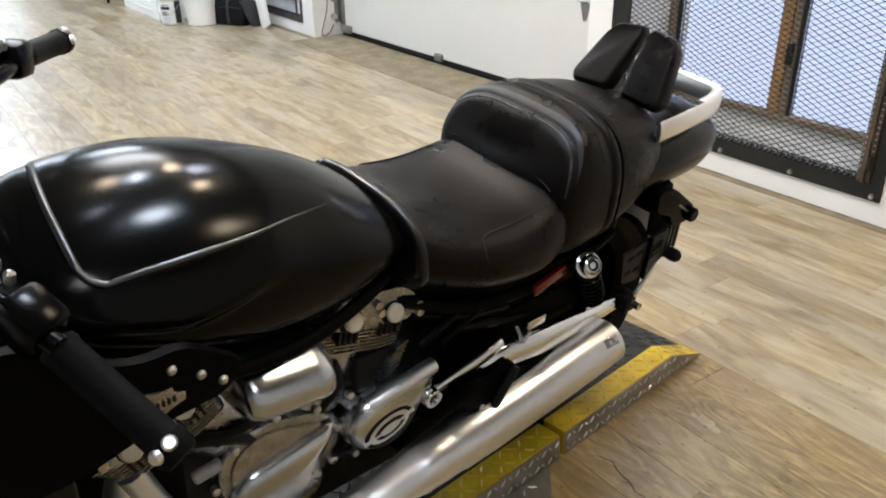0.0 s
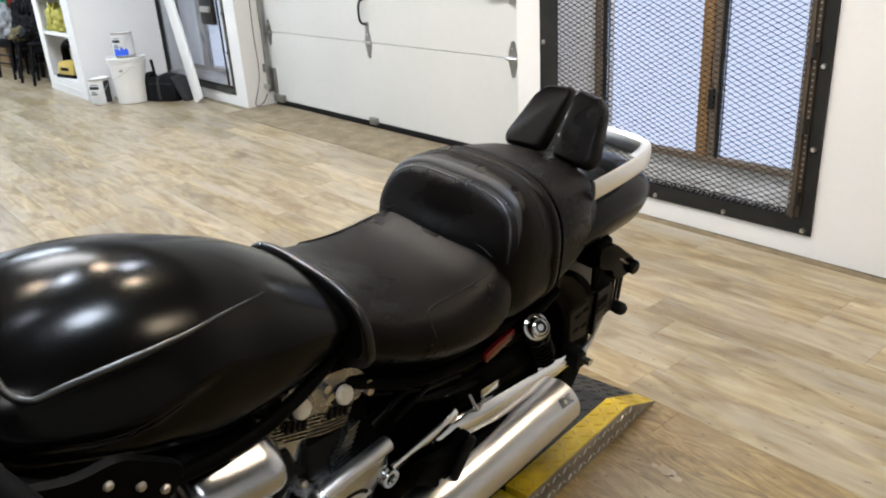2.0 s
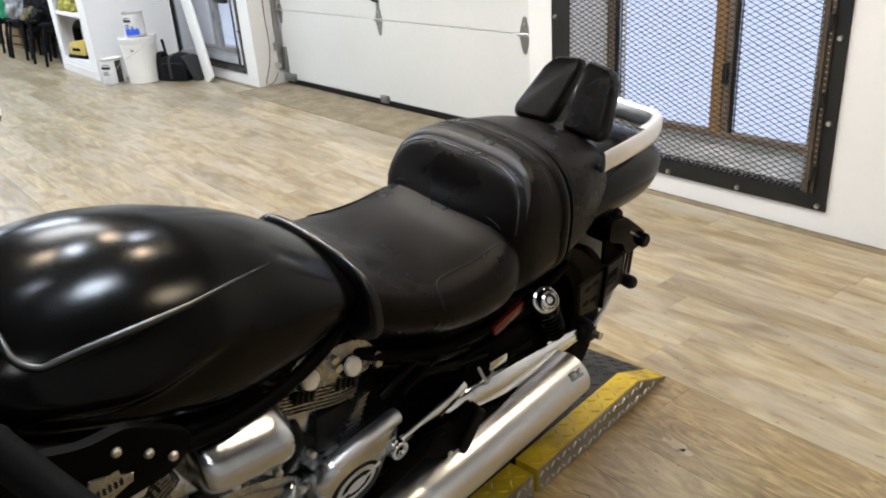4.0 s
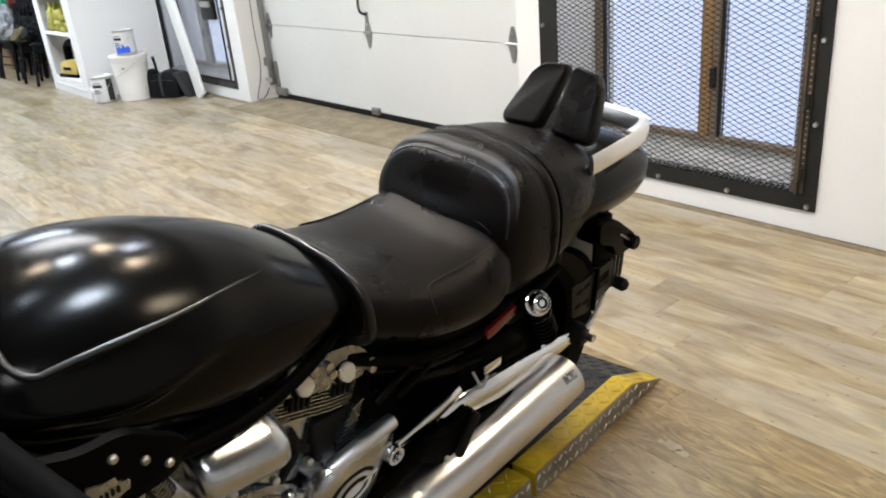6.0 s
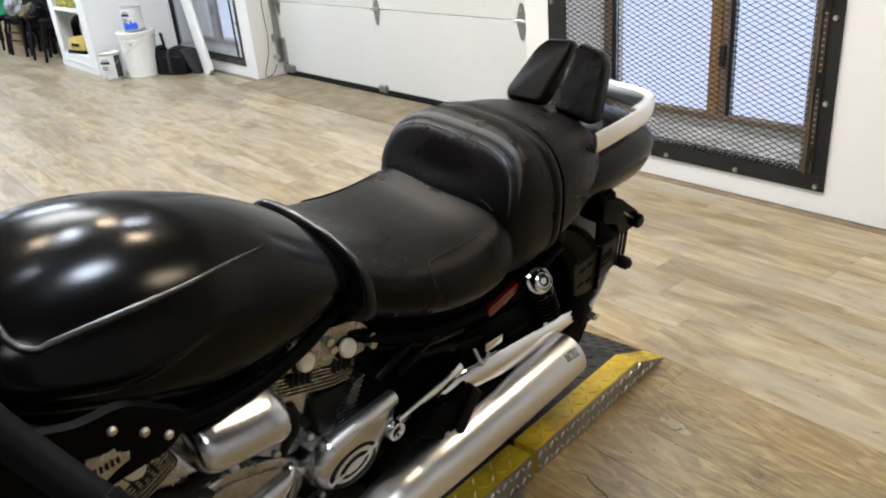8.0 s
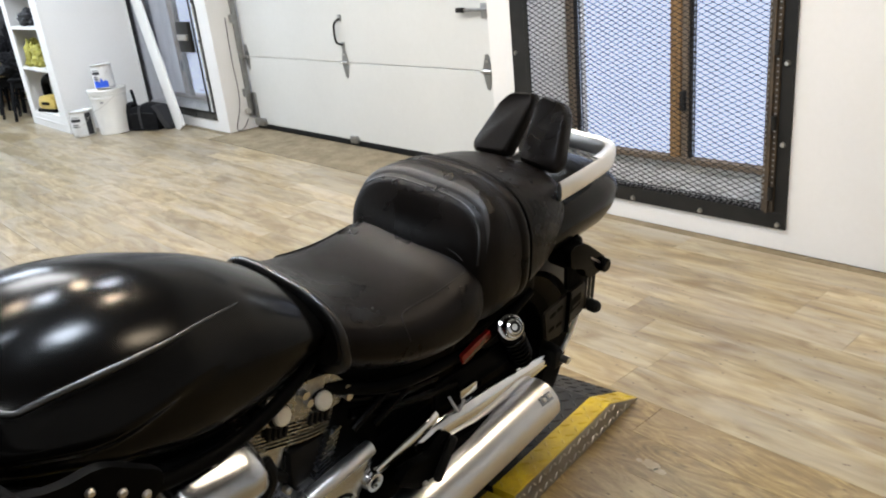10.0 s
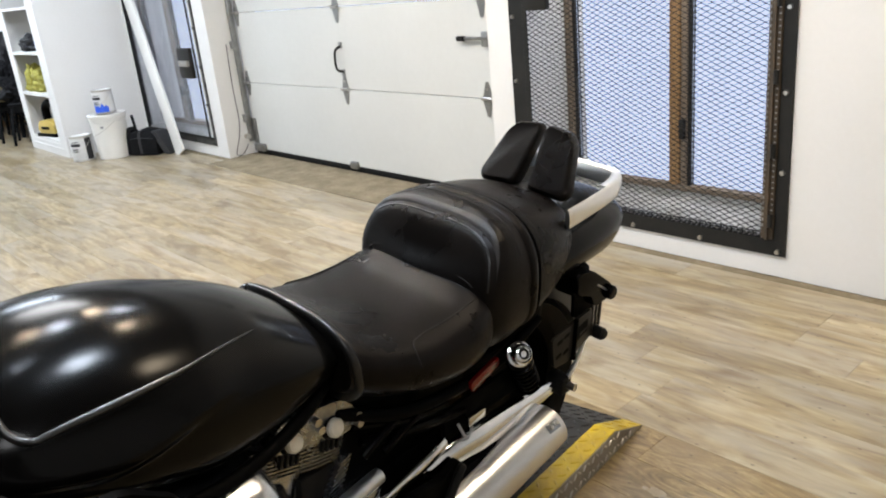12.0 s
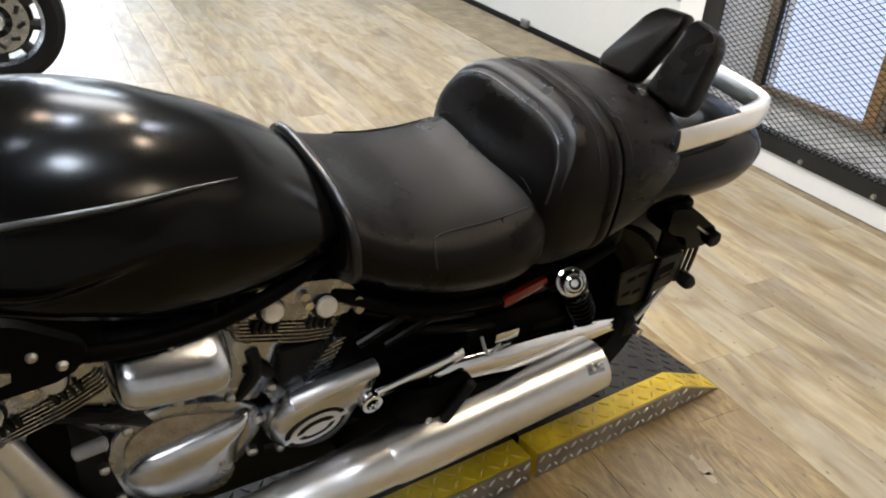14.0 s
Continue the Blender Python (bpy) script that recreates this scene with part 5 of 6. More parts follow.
# pulley cover with its oval openings
def domed(outline, centre, steps):
    """A cover that rises in rings from its outline; steps: share of the outline's size, height."""
    return loft([[Vector((x, centre[0] + (y - centre[0]) * k, centre[1] + (z - centre[1]) * k)) for y, z in outline] for k, x in steps])


outline = round_outline([(0.580, 0.45), (0.588, 0.388), (0.655, 0.350), (0.715, 0.357), (0.748, 0.392), (0.768, 0.435), (0.806, 0.480), (0.796, 0.512), (0.74, 0.528), (0.673, 0.518), (0.610, 0.494)], 0.035, 7)
pulley = part("pulley_cover", domed(outline, (0.672, 0.436), ((1.0, 0.08), (1.0, 0.118), (0.985, 0.130), (0.95, 0.143), (0.90, 0.152), (0.83, 0.159), (0.74, 0.164), (0.62, 0.167), (0.4, 0.1685), (0.15, 0.169))), COVERS, bike, "polished pulley cover with oval openings", 60)
m = Matrix.Translation((0, 0.668, 0.428)) @ pose(0, 0, 0, 16, 0, 0)
for w, h, d, mat, name in ((0.058, 0.038, 0.1688, DARKCAST, "slot"), (0.049, 0.029, 0.1705, BRUSHED, "slot_ring"), (0.037, 0.020, 0.1715, DARKCAST, "inner_slot"), (0.025, 0.011, 0.1728, BRUSHED, "centre_boss")):
    oval = plate([(w * math.cos(2 * math.pi * i / 36), h * math.sin(2 * math.pi * i / 36)) for i in range(36)], "x", 0.155, d, 0.0008)
    oval.transform(m)
    part(name, oval, mat, pulley)
bar = block(0.16, 0.1722, -0.062, 0.062, -0.0035, 0.0035, 0.001)
bar.transform(m)
part("slot_bar", bar, BRUSHED, pulley)
part("cover_tail", tube([(0.15, 0.63, 0.490), (0.158, 0.70, 0.513), (0.15, 0.785, 0.515)], 0.017, 12), BRUSHED, pulley)
part("starter_housing", block(0.02, 0.125, 0.615, 0.72, 0.50, 0.59, 0.012), DARKCAST, bike, "dark finned starter housing")
for k in range(8):
    part("fin", plate(round_outline([(0.655 + 0.006 * k, 0.515 + 0.010 * k), (0.70 + 0.004 * k, 0.525 + 0.010 * k), (0.70 + 0.004 * k, 0.528 + 0.010 * k), (0.655 + 0.006 * k, 0.518 + 0.010 * k)], 0.001, 1), "x", 0.05, 0.138), ENGINE, bike, smooth=0)
for a, b in (((0.09, 0.60, 0.60), (0.10, 0.72, 0.56)), ((0.11, 0.56, 0.565), (0.12, 0.60, 0.545)), ((0.1, 0.60, 0.33), (0.12, 0.78, 0.36)), ((0.12, 0.33, 0.55), (0.11, 0.42, 0.545))):
    part("hose", tube([a, ((a[0] + b[0]) / 2 + 0.01, (a[1] + b[1]) / 2, (a[2] + b[2]) / 2 + 0.012), b], 0.011, 10), RUBBER, bike, "black rubber hose")
for p in ((0.125, 0.575, 0.535), (0.125, 0.590, 0.553), (0.14, 0.598, 0.522), (0.13, 0.57, 0.36), (0.13, 0.62, 0.345), (0.13, 0.70, 0.385)):
    part("bolt", rounded_rod((p[0] - 0.02, p[1], p[2]), p, 0.008, 10), STEEL, bike)
part("down_tube", tube([(0.11, 0.195, 0.56), (0.115, 0.225, 0.47), (0.12, 0.27, 0.36), (0.12, 0.33, 0.27)], 0.024, 14), BRUSHED, bike, "satin chrome down tube")
part("sensor", rounded_rod((0.13, 0.285, 0.50), (0.135, 0.335, 0.512), 0.012), GREYBITS, bike, "pale grey sensor housing")

# ---- steering ----
HEAD_M = Matrix.Translation((0.0, 0.02, 1.0)) @ STEER
steer = part("handlebar", tube([(0.345, 0.095, 1.018), (0.25, 0.05, 1.06), (0.12, 0.02, 1.085), (0.0, 0.045, 1.09), (-0.12, 0.10, 1.095), (-0.25, 0.215, 1.09), (-0.35, 0.276, 1.08)], 0.013, 12), GLOSS, bike, "gloss black handlebar")
for a, b in (((0.330, 0.095, 1.010), (0.455, 0.155, 0.930)), ((-0.335, 0.268, 1.082), (-0.46, 0.366, 1.058))):
    a, b = Vector(a), Vector(b)
    m = Matrix.Translation(a) @ (b - a).to_track_quat("Z", "Y").to_matrix().to_4x4()
    n = (b - a).length
    part("grip", turned([(0, 0), (0.0205, 0), (0.0220, 0.006), (0.0205, 0.012), (0.0200, n * 0.5), (0.0206, n - 0.012), (0.0218, n - 0.006), (0.0205, n), (0, n)], 28, m), GRIP, steer, "black rubber grip")
    part("bar_end", turned([(0.0208, n - 0.016), (0.0228, n - 0.014), (0.0228, n + 0.004), (0.018, n + 0.012), (0, n + 0.013)], 24, m), GRIP, steer, "black bar end")
    for ang in (114, 166):
        q = m @ Vector((0.0222 * math.cos(radians(ang)), 0.0222 * math.sin(radians(ang)), n - 0.006))
        part("end_screw", turned([(0, 0.005), (0.006, 0.005), (0.0085, 0.001), (0.0085, -0.006)], 14, Matrix.Translation(q) @ (q - m @ Vector((0, 0, n - 0.006))).to_track_quat("Z", "Y").to_matrix().to_4x4()), BRIGHT, steer, "bright screw head")
    w = (b - a).normalized()
    c = a - w * 0.035
    part("switch_box", block(-0.026, 0.026, -0.026, 0.032, -0.03, 0.03, 0.012), GLOSS, steer, "black switch housing").matrix_local = Matrix.Translation(c) @ (b - a).to_track_quat("Z", "Y").to_matrix().to_4x4()
    if a.x < 0:
        part("lever", tube([c + Vector((0, -0.045, -0.005)), c + w * 0.07 + Vector((0, -0.06, -0.012)), c + w * 0.15 + Vector((0, -0.055, -0.015)), c + w * 0.19 + Vector((0, -0.06, -0.02))], 0.008, 8, flat=(1, 0.6)), GLOSS, steer, "black lever")
    part("master_cylinder", block(-0.014, 0.014, -0.014, 0.014, -0.028, 0.028, 0.009), CHROME, steer, "polished lever clamp").matrix_local = Matrix.Translation(c - w * 0.055 + Vector((0, -0.012, 0.018))) @ (b - a).to_track_quat("Z", "Y").to_matrix().to_4x4()
    for k in range(3):
        part("clamp_bolt", rounded_rod(c - w * (0.03 + 0.02 * k) + Vector((0.0, 0.005, 0.02)), c - w * (0.03 + 0.02 * k) + Vector((0.0, 0.008, 0.038)), 0.006, 10), STEEL, steer)
    if a.x < 0:
        part("control_cable", tube([c + Vector((0, -0.02, -0.02)), c - w * 0.06 + Vector((0, -0.05, -0.09)), c - w * 0.2 + Vector((0, -0.06, -0.12))], 0.005, 6), RUBBER, steer)
for s in (1, -1):
    top, foot = HEAD_M @ Vector((s * 0.115, 0.02, 0.06)), Matrix.Translation((0.0, -0.33, 0.42)) @ STEER @ Vector((s * 0.115, 0, 0))
    part("fork_leg", rod(top, foot, 0.026, 0.03, 18), GLOSS, bike, "black fork leg")
part("fork_clamp", block(-0.15, 0.15, -0.03, 0.05, 0.0, 0.03, 0.01), GLOSS, bike, "black fork clamp").matrix_local = HEAD_M
part("fork_clamp", block(-0.15, 0.15, -0.09, -0.02, -0.2, -0.17, 0.01), GLOSS, bike).matrix_local = HEAD_M
part("headlamp", turned([(0, 0.06), (0.05, 0.05), (0.08, 0.0), (0.085, -0.06), (0.07, -0.065), (0, -0.06)], 32, HEAD_M @ Matrix.Translation((0, -0.16, -0.06)) @ pose(0, 0, 0, -90, 0, 0)), GLOSS, bike, "black headlamp shell")
part("front_mudguard", loft([[Matrix.Translation((0, -0.33, 0.42)) @ STEER @ Vector((x, (0.355 + h) * math.cos(a), (0.355 + h) * math.sin(a))) for x, h in ((-0.07, -0.03), (-0.06, 0.0), (0, 0.012), (0.06, 0.0), (0.07, -0.03), (0.06, -0.006), (0, 0.006), (-0.06, -0.006))] for a in (radians(20 + 7 * k) for k in range(19))]), SATIN, bike, "satin black front mudguard")
part("side_stand", tube([(0.12, 0.60, 0.24), (0.24, 0.66, 0.16), (0.30, 0.68, 0.122)], 0.013, 10), GLOSS, bike, "black side stand")


# ---- things along the wall ----
def turned_thing(name, profile, m, material, label, category, n=36):
    ob = thing(name, label, category, m=m)
    return ob, part("body", turned(profile, n), material, ob)


pail, body = turned_thing("pail", [(0, 0), (0.122, 0), (0.128, 0.006), (0.143, 0.30), (0.150, 0.302), (0.150, 0.312), (0.144, 0.314), (0.145, 0.33), (0.152, 0.332), (0.152, 0.342), (0.146, 0.344), (0.147, 0.356)], pose(-7.27, 2.74, 0) @ Matrix.Scale(1.16, 4), WHITEPLASTIC, "white plastic pail with a lid on the floor", "bucket")
part("lid", turned([(0.147, 0.354), (0.155, 0.350), (0.157, 0.372), (0.152, 0.377), (0.138, 0.374), (0.136, 0.366), (0, 0.366)], 36), WHITEPLASTIC, pail, "white snap lid")
part("bail_wire", tube([(-0.150, 0, 0.32), (-0.13, -0.085, 0.26), (0, -0.158, 0.20), (0.13, -0.085, 0.26), (0.150, 0, 0.32)], 0.0025, 6), STEEL, pail, "thin wire handle")
part("mark", block(0.10, 0.112, -0.11, -0.06, 0.27, 0.285), GREYBITS, pail).matrix_local = pose(0, 0, 0, 0, 0, 0)


def paint_can(m, label, print_colour, band):
    can = thing("paint_can", label, "paint can", "paint cans", m)
    part("tin", turned([(0, 0), (0.080, 0), (0.083, 0.003), (0.083, 0.006), (0.081, 0.009), (0.081, 0.182), (0.083, 0.185), (0.083, 0.190), (0.078, 0.192), (0.072, 0.186), (0, 0.186)], 32), STEEL, can, "bright tin")
    part("lid", turned([(0.071, 0.1865), (0.0705, 0.1885), (0.066, 0.189), (0.064, 0.1875), (0, 0.1875)], 28), LABEL, can, "white lid")
    part("paper_label", turned([(0.0813, 0.014), (0.0818, 0.014), (0.0818, 0.176), (0.0813, 0.176)], 32), LABEL, can, "white printed label")
    for z, h, a0, a1 in ((0.115, 0.022, -110, -55), (0.09, 0.008, -105, -70), (0.075, 0.008, -105, -62), (0.145, 0.006, -100, -60)):
        bar_mesh, prev = bmesh.new(), None
        for k in range(9):
            a = radians(a0 + (a1 - a0) * k / 8)
            pair = [bar_mesh.verts.new((0.0824 * math.cos(a), 0.0824 * math.sin(a), zz)) for zz in (z, z + h)]
            if prev:
                bar_mesh.faces.new((prev[0], pair[0], pair[1], prev[1]))
            prev = pair
        part("print_bar", bar_mesh, BLACKFABRIC, can, "dark unreadable print")
    if band:
        t = bmesh.new()
        prev = None
        for k in range(15):
            a = radians(-104 + 6.2 * k)
            top = 0.068 + 0.012 * math.sin(k * 1.7) + 0.008 * math.sin(k * 0.9)
            pair = [t.verts.new((0.0826 * math.cos(a), 0.0826 * math.sin(a), z)) for z in (0.014, top)]
            if prev:
                t.faces.new((prev[0], pair[0], pair[1], prev[1]))
            prev = pair
        part("blue_print", t, BLUE, can, "blue splash on the label")
    else:
        t = bmesh.new()
        prev = None
        for k in range(7):
            a = radians(-30 + 6 * k)
            pair = [t.verts.new((0.0826 * math.cos(a), 0.0826 * math.sin(a), z)) for z in (0.014, 0.175)]
            if prev:
                t.faces.new((prev[0], pair[0], pair[1], prev[1]))
            prev = pair
        part("dark_band", t, BLACKFABRIC, can, "black edge of the label")
    part("handle", tube([(-0.082, 0, 0.15), (-0.07, -0.055, 0.10), (0, -0.092, 0.07), (0.07, -0.055, 0.10), (0.082, 0, 0.15)], 0.0018, 6), STEEL, can, "thin wire handle")
    return can


paint_can(pose(-7.27, 2.74, 0.439, 0, 0, 20) @ Matrix.Scale(1.18, 4), "white paint can with blue splash on the pail", BLUE, True)
paint_can(pose(-7.46, 2.50, 0.001, 0, 0, 30) @ Matrix.Scale(1.3, 4), "white and black paint can on the floor", BLACKFABRIC, False)

case = thing("tool_case", "black padded tool case with strap on the floor", "bag", m=pose(-7.02, 3.0, 0, 0, 0, 30))
NYLON = shade("deep black nylon", (0.004, 0.004, 0.0045), 0.8, second=(0.010, 0.010, 0.011), scale=30, bump=0.4, spec=0.12)


def bag_body(sections, corner):
    """A soft box lofted along x from (x, half width, height) sections with rounded shoulders."""
    rings = []
    for x, w, h in sections:
        rings.append([Vector((x, a, b)) for a, b in round_outline([(-w, 0.002), (w, 0.002), (w * 0.94, h * 0.72), (w * 0.62, h), (-w * 0.62, h), (-w * 0.94, h * 0.72)], corner, 4)])
    return loft(rings)


part("main_case", bag_body([(-0.165, 0.085, 0.19), (-0.150, 0.104, 0.222), (-0.02, 0.112, 0.245), (0.12, 0.106, 0.232), (0.150, 0.092, 0.200)], 0.02), NYLON, case, "", 50)
part("side_pocket", bag_body([(-0.275, 0.06, 0.20), (-0.262, 0.085, 0.245), (-0.20, 0.095, 0.268), (-0.150, 0.085, 0.245)], 0.02), NYLON, case, "rounded black end pocket", 50)
part("flap", plate(round_outline([(0.10, 0.236), (0.155, 0.236), (0.285, 0.02), (0.285, 0.004), (0.215, 0.004)], 0.012), "y", -0.075, 0.075, 0.006), BLACKFABRIC, case, "dark grey sloping flap")
part("strap", tube([(-0.02, -0.114, 0.02), (-0.02, -0.113, 0.16), (-0.02, -0.082, 0.236), (-0.02, 0.06, 0.252)], 0.016, 8, flat=(1, 0.3)), BLACKFABRIC, case, "woven strap")
part("handle", tube([(-0.13, 0.0, 0.245), (-0.145, 0.015, 0.30), (-0.185, 0.05, 0.375)], 0.014, 8), NYLON, case, "upright black handle")
part("zip", tube([(-0.14, -0.104, 0.165), (-0.02, -0.112, 0.178), (0.13, -0.104, 0.168)], 0.003, 6), BLACKFABRIC, case, "zip seam")

board = thing("white_board", "long white trim board leaning on the wall", "board", m=pose(-6.60, 3.12, 0.012))
tilt = math.degrees(math.atan2(1.0, 1.9))
part("board", block(-0.098, 0.098, -0.012, 0.012, 0, 2.08, 0.003), WHITEPLASTIC, board).matrix_local = pose(0, 0, 0, 0, -tilt, 0) @ pose(0, 0, 0, -3.8, 0, 0)

# ---- built-in shelves ----
SX0, SX1, SY = -8.98, -7.72, 2.46
shelf = thing("shelf_unit", "white built-in shelf unit with deep end panel", "shelf", kind="structure")
HS = 2.5
part("end_panel", block(SX1 - 0.04, SX1, SY + 0.001, WALL - 0.001, 0, HS, 0.003), PAINT, shelf, "plain white end panel", 0)
part("end_panel", block(SX0, SX0 + 0.04, SY + 0.001, WALL - 0.001, 0, HS, 0.003), PAINT, shelf, "", 0)
part("stile", block(SX1 - 0.22, SX1 + 0.002, SY - 0.02, SY, 0, HS, 0.003), PAINT, shelf, "", 0)
part("stile", block(SX0, SX0 + 0.16, SY - 0.02, SY, 0, HS, 0.003), PAINT, shelf, "", 0)
part("plinth", block(SX0 + 0.16, SX1 - 0.22, SY - 0.02, SY, 0, 0.13, 0.003), PAINT, shelf, "", 0)
part("plinth_lip", block(SX0 + 0.10, SX1 - 0.12, SY - 0.028, SY - 0.02, 0.072, 0.082, 0.002), PAINT, shelf, "", 0)
part("back_panel", block(SX0 + 0.04, SX1 - 0.04, SY + 0.45, SY + 0.47, 0, HS), PAINT, shelf, "", 0)
for z in (0.13, 0.60, 1.02, 1.46, 1.92):
    part("shelf_board", block(SX0 + 0.04, SX1 - 0.04, SY - 0.016, SY + 0.45, z, z + 0.028, 0.003), PAINT, shelf, "white shelf board", 0)

planer = thing("power_tool", "yellow and black power tool on the lowest shelf", "power tool", m=pose(-8.45, SY + 0.12, 0.158, 0, 0, 12) @ Matrix.Scale(1.25, 4))
part("base", block(-0.15, 0.15, -0.10, 0.10, 0, 0.028, 0.006), PLASTIC, planer, "black base")
part("body", plate(round_outline([(-0.14, 0.028), (0.14, 0.028), (0.12, 0.11), (0.05, 0.145), (-0.11, 0.13)], 0.025), "y", -0.085, 0.085, 0.02), TOOLYELLOW, planer, "yellow body")
part("grille", block(-0.07, 0.05, -0.092, -0.084, 0.06, 0.085, 0.003), PLASTIC, planer, "black vent bar")
part("handle", tube([(-0.10, 0, 0.12), (-0.09, 0, 0.24), (0.02, 0.0, 0.28), (0.11, 0, 0.22), (0.10, 0, 0.11)], 0.035, 12), PLASTIC, planer, "black top handle")


def crumpled(name, m, sx, sy, sz, material, label, category, seed):
    bm = bmesh.new()
    bmesh.ops.create_icosphere(bm, subdivisions=5, radius=1)
    for v in bm.verts:
        p = v.co.copy()
        k = 1 + 0.30 * noise.noise(p * 2.2 + Vector((seed, 0, 0))) + 0.16 * noise.noise(p * 5.5 + Vector((0, seed, 0))) - 0.34 * abs(noise.noise(p * 3.6 + Vector((0, 0, seed)))) ** 0.7 + 0.10 * abs(noise.noise(p * 9 + Vector((seed, seed, 0))))
        v.co = Vector((p.x * sx * k, p.y * sy * k, max(-0.55, p.z * k) * sz + 0.55 * sz))
    ob = part(name, bm, material, None, "", 75)
    ob.matrix_world = m
    return tagged(ob, label, category)


crumpled("cloth", pose(-8.44, SY + 0.14, 0.628), 0.28, 0.13, 0.16, YELLOWCLOTH, "crumpled yellow-green rags on the shelf", "cloth", 3)
crumpled("cloth", pose(-8.64, SY + 0.10, 0.628), 0.15, 0.10, 0.19, YELLOWCLOTH, "yellow-green rag bundle on the shelf", "cloth", 8)
crumpled("glove_pile", pose(-8.5, SY + 0.11, 1.048), 0.22, 0.11, 0.11, BLACKFABRIC, "dark gloves heaped on the shelf", "gloves", 5)
bottle = thing("spray_bottle", "blue and white spray bottle on the shelf", "bottle", m=pose(-8.24, SY + 0.10, 1.048))
part("body", turned([(0, 0), (0.034, 0), (0.036, 0.01), (0.036, 0.13), (0.015, 0.17), (0.013, 0.19), (0, 0.19)], 24), BLUE, bottle)
part("trigger", block(-0.05, 0.03, -0.012, 0.012, 0.19, 0.225, 0.005), LABEL, bottle)


def stool(m):
    s = thing("metal_stool", "black metal stool with slim legs under a heap", "stool", "stools by the wall", m)
    for sx in (1, -1):
        for sy in (1, -1):
            part("leg", tube([(sx * 0.17, sy * 0.16, 0.44), (sx * 0.20, sy * 0.20, 0.2), (sx * 0.21, sy * 0.22, 0.0)], 0.017, 8), NYLON, s)
    part("seat", block(-0.20, 0.20, -0.20, 0.20, 0.44, 0.475, 0.015), NYLON, s, "black padded seat")
    # added block, black to stand in for the shade below the seat
    part("apron", block(-0.165, 0.165, -0.155, 0.155, 0.36, 0.439, 0.006), NYLON, s, "black block added to darken the seat's underside")
    for z in (0.18, 0.28):
        for sy in (1, -1):
            part("stretcher", rod((-0.205, sy * 0.205, z), (0.205, sy * 0.205, z), 0.010, n=8), NYLON, s)
    return s


first = stool(pose(-9.42, 2.62, 0, 0, 0, 160))
for p in ((-9.66, 2.80, 0, 0, 0, 175), (-9.86, 2.56, 0, 0, 0, 170), (-10.12, 2.80, 0, 0, 0, 182), (-10.32, 2.50, 0, 0, 0, 190), (-10.58, 2.78, 0, 0, 0, 176), (-10.78, 2.50, 0, 0, 0, 168), (-11.05, 2.76, 0, 0, 0, 172), (-11.32, 2.50, 0, 0, 0, 180)):
    copy_thing(first, pose(*p))
carton = thing("carton", "plain brown cardboard carton on the floor", "box", m=pose(-11.6, 2.75, 0.001, 0, 0, 8))
part("box", block(-0.3, 0.3, -0.25, 0.25, 0, 0.42, 0.004), CARDBOARD, carton)
part("flap", block(-0.3, 0.3, -0.40, -0.25, 0.418, 0.423), CARDBOARD, carton).matrix_local = pose(0, 0, 0, -6, 0, 0)
OLIVE = shade("olive cloth", (0.16, 0.13, 0.06), 0.85, second=(0.08, 0.065, 0.03), scale=18, bump=0.4)
WHITECLOTH = shade("grey-white cloth", (0.42, 0.43, 0.44), 0.8, second=(0.14, 0.14, 0.145), scale=14, bump=0.3)
for x, y, z, a, b, c, mat, lab, cat in (
        (-9.52, 2.62, 0.476, 0.26, 0.26, 0.20, NYLON, "black jacket heaped on a stool", "jacket"), (-9.80, 2.46, 0.476, 0.22, 0.15, 0.10, OLIVE, "olive canvas jacket heaped on a stool", "jacket"),
        (-9.98, 2.56, 0.476, 0.20, 0.15, 0.30, NYLON, "black cloth bundle on a stool", "cloth"), (-9.86, 2.74, 0.476, 0.22, 0.18, 0.40, NYLON, "black jacket piled high on a stool", "jacket"),
        (-10.32, 2.42, 0.476, 0.20, 0.15, 0.26, WHITECLOTH, "grey-white cloth thrown over a stool", "cloth"), (-10.36, 2.74, 0.476, 0.22, 0.18, 0.50, BLACKFABRIC, "black cloth bag on a stool", "bag"),
        (-10.70, 2.40, 0.476, 0.22, 0.16, 0.42, GREENCLOTH, "green cloth draped over a stool", "cloth"), (-11.05, 2.60, 0.476, 0.24, 0.20, 0.56, REDCLOTH, "red jacket heaped on a stool", "jacket"),
        (-11.35, 2.40, 0.476, 0.24, 0.18, 0.30, WHITECLOTH, "grey-white cloth over a stool by the carton", "cloth"), (-11.75, 2.70, 0.424, 0.32, 0.26, 0.50, BLACKFABRIC, "black coats piled on a carton", "jacket"),
        (-12.45, 2.6, 0.001, 0.36, 0.3, 0.62, BLACKFABRIC, "black bin bag on the floor", "bag")):
    crumpled({"bag": "cloth_bag"}.get(cat, cat), pose(x, y, z), a, b, c, mat, lab, cat, x)

# ---- the second motorcycle ----
B2 = thing("motorcycle", "black motorcycle with disc brake and clear windscreen", "motorcycle", m=pose(-3.93, 0.155, 0, 0, 0, -6))
R2 = 0.322
wm = pose(0, 0, R2, 0, 90, 0)
part("front_tyre", turned([(0.226, -0.045), (0.25, -0.062), (0.29, -0.066), (0.322, -0.045), (R2, 0), (0.322, 0.045), (0.29, 0.066), (0.25, 0.062), (0.226, 0.045)], 72, wm), RUBBER, B2, "black road tyre")
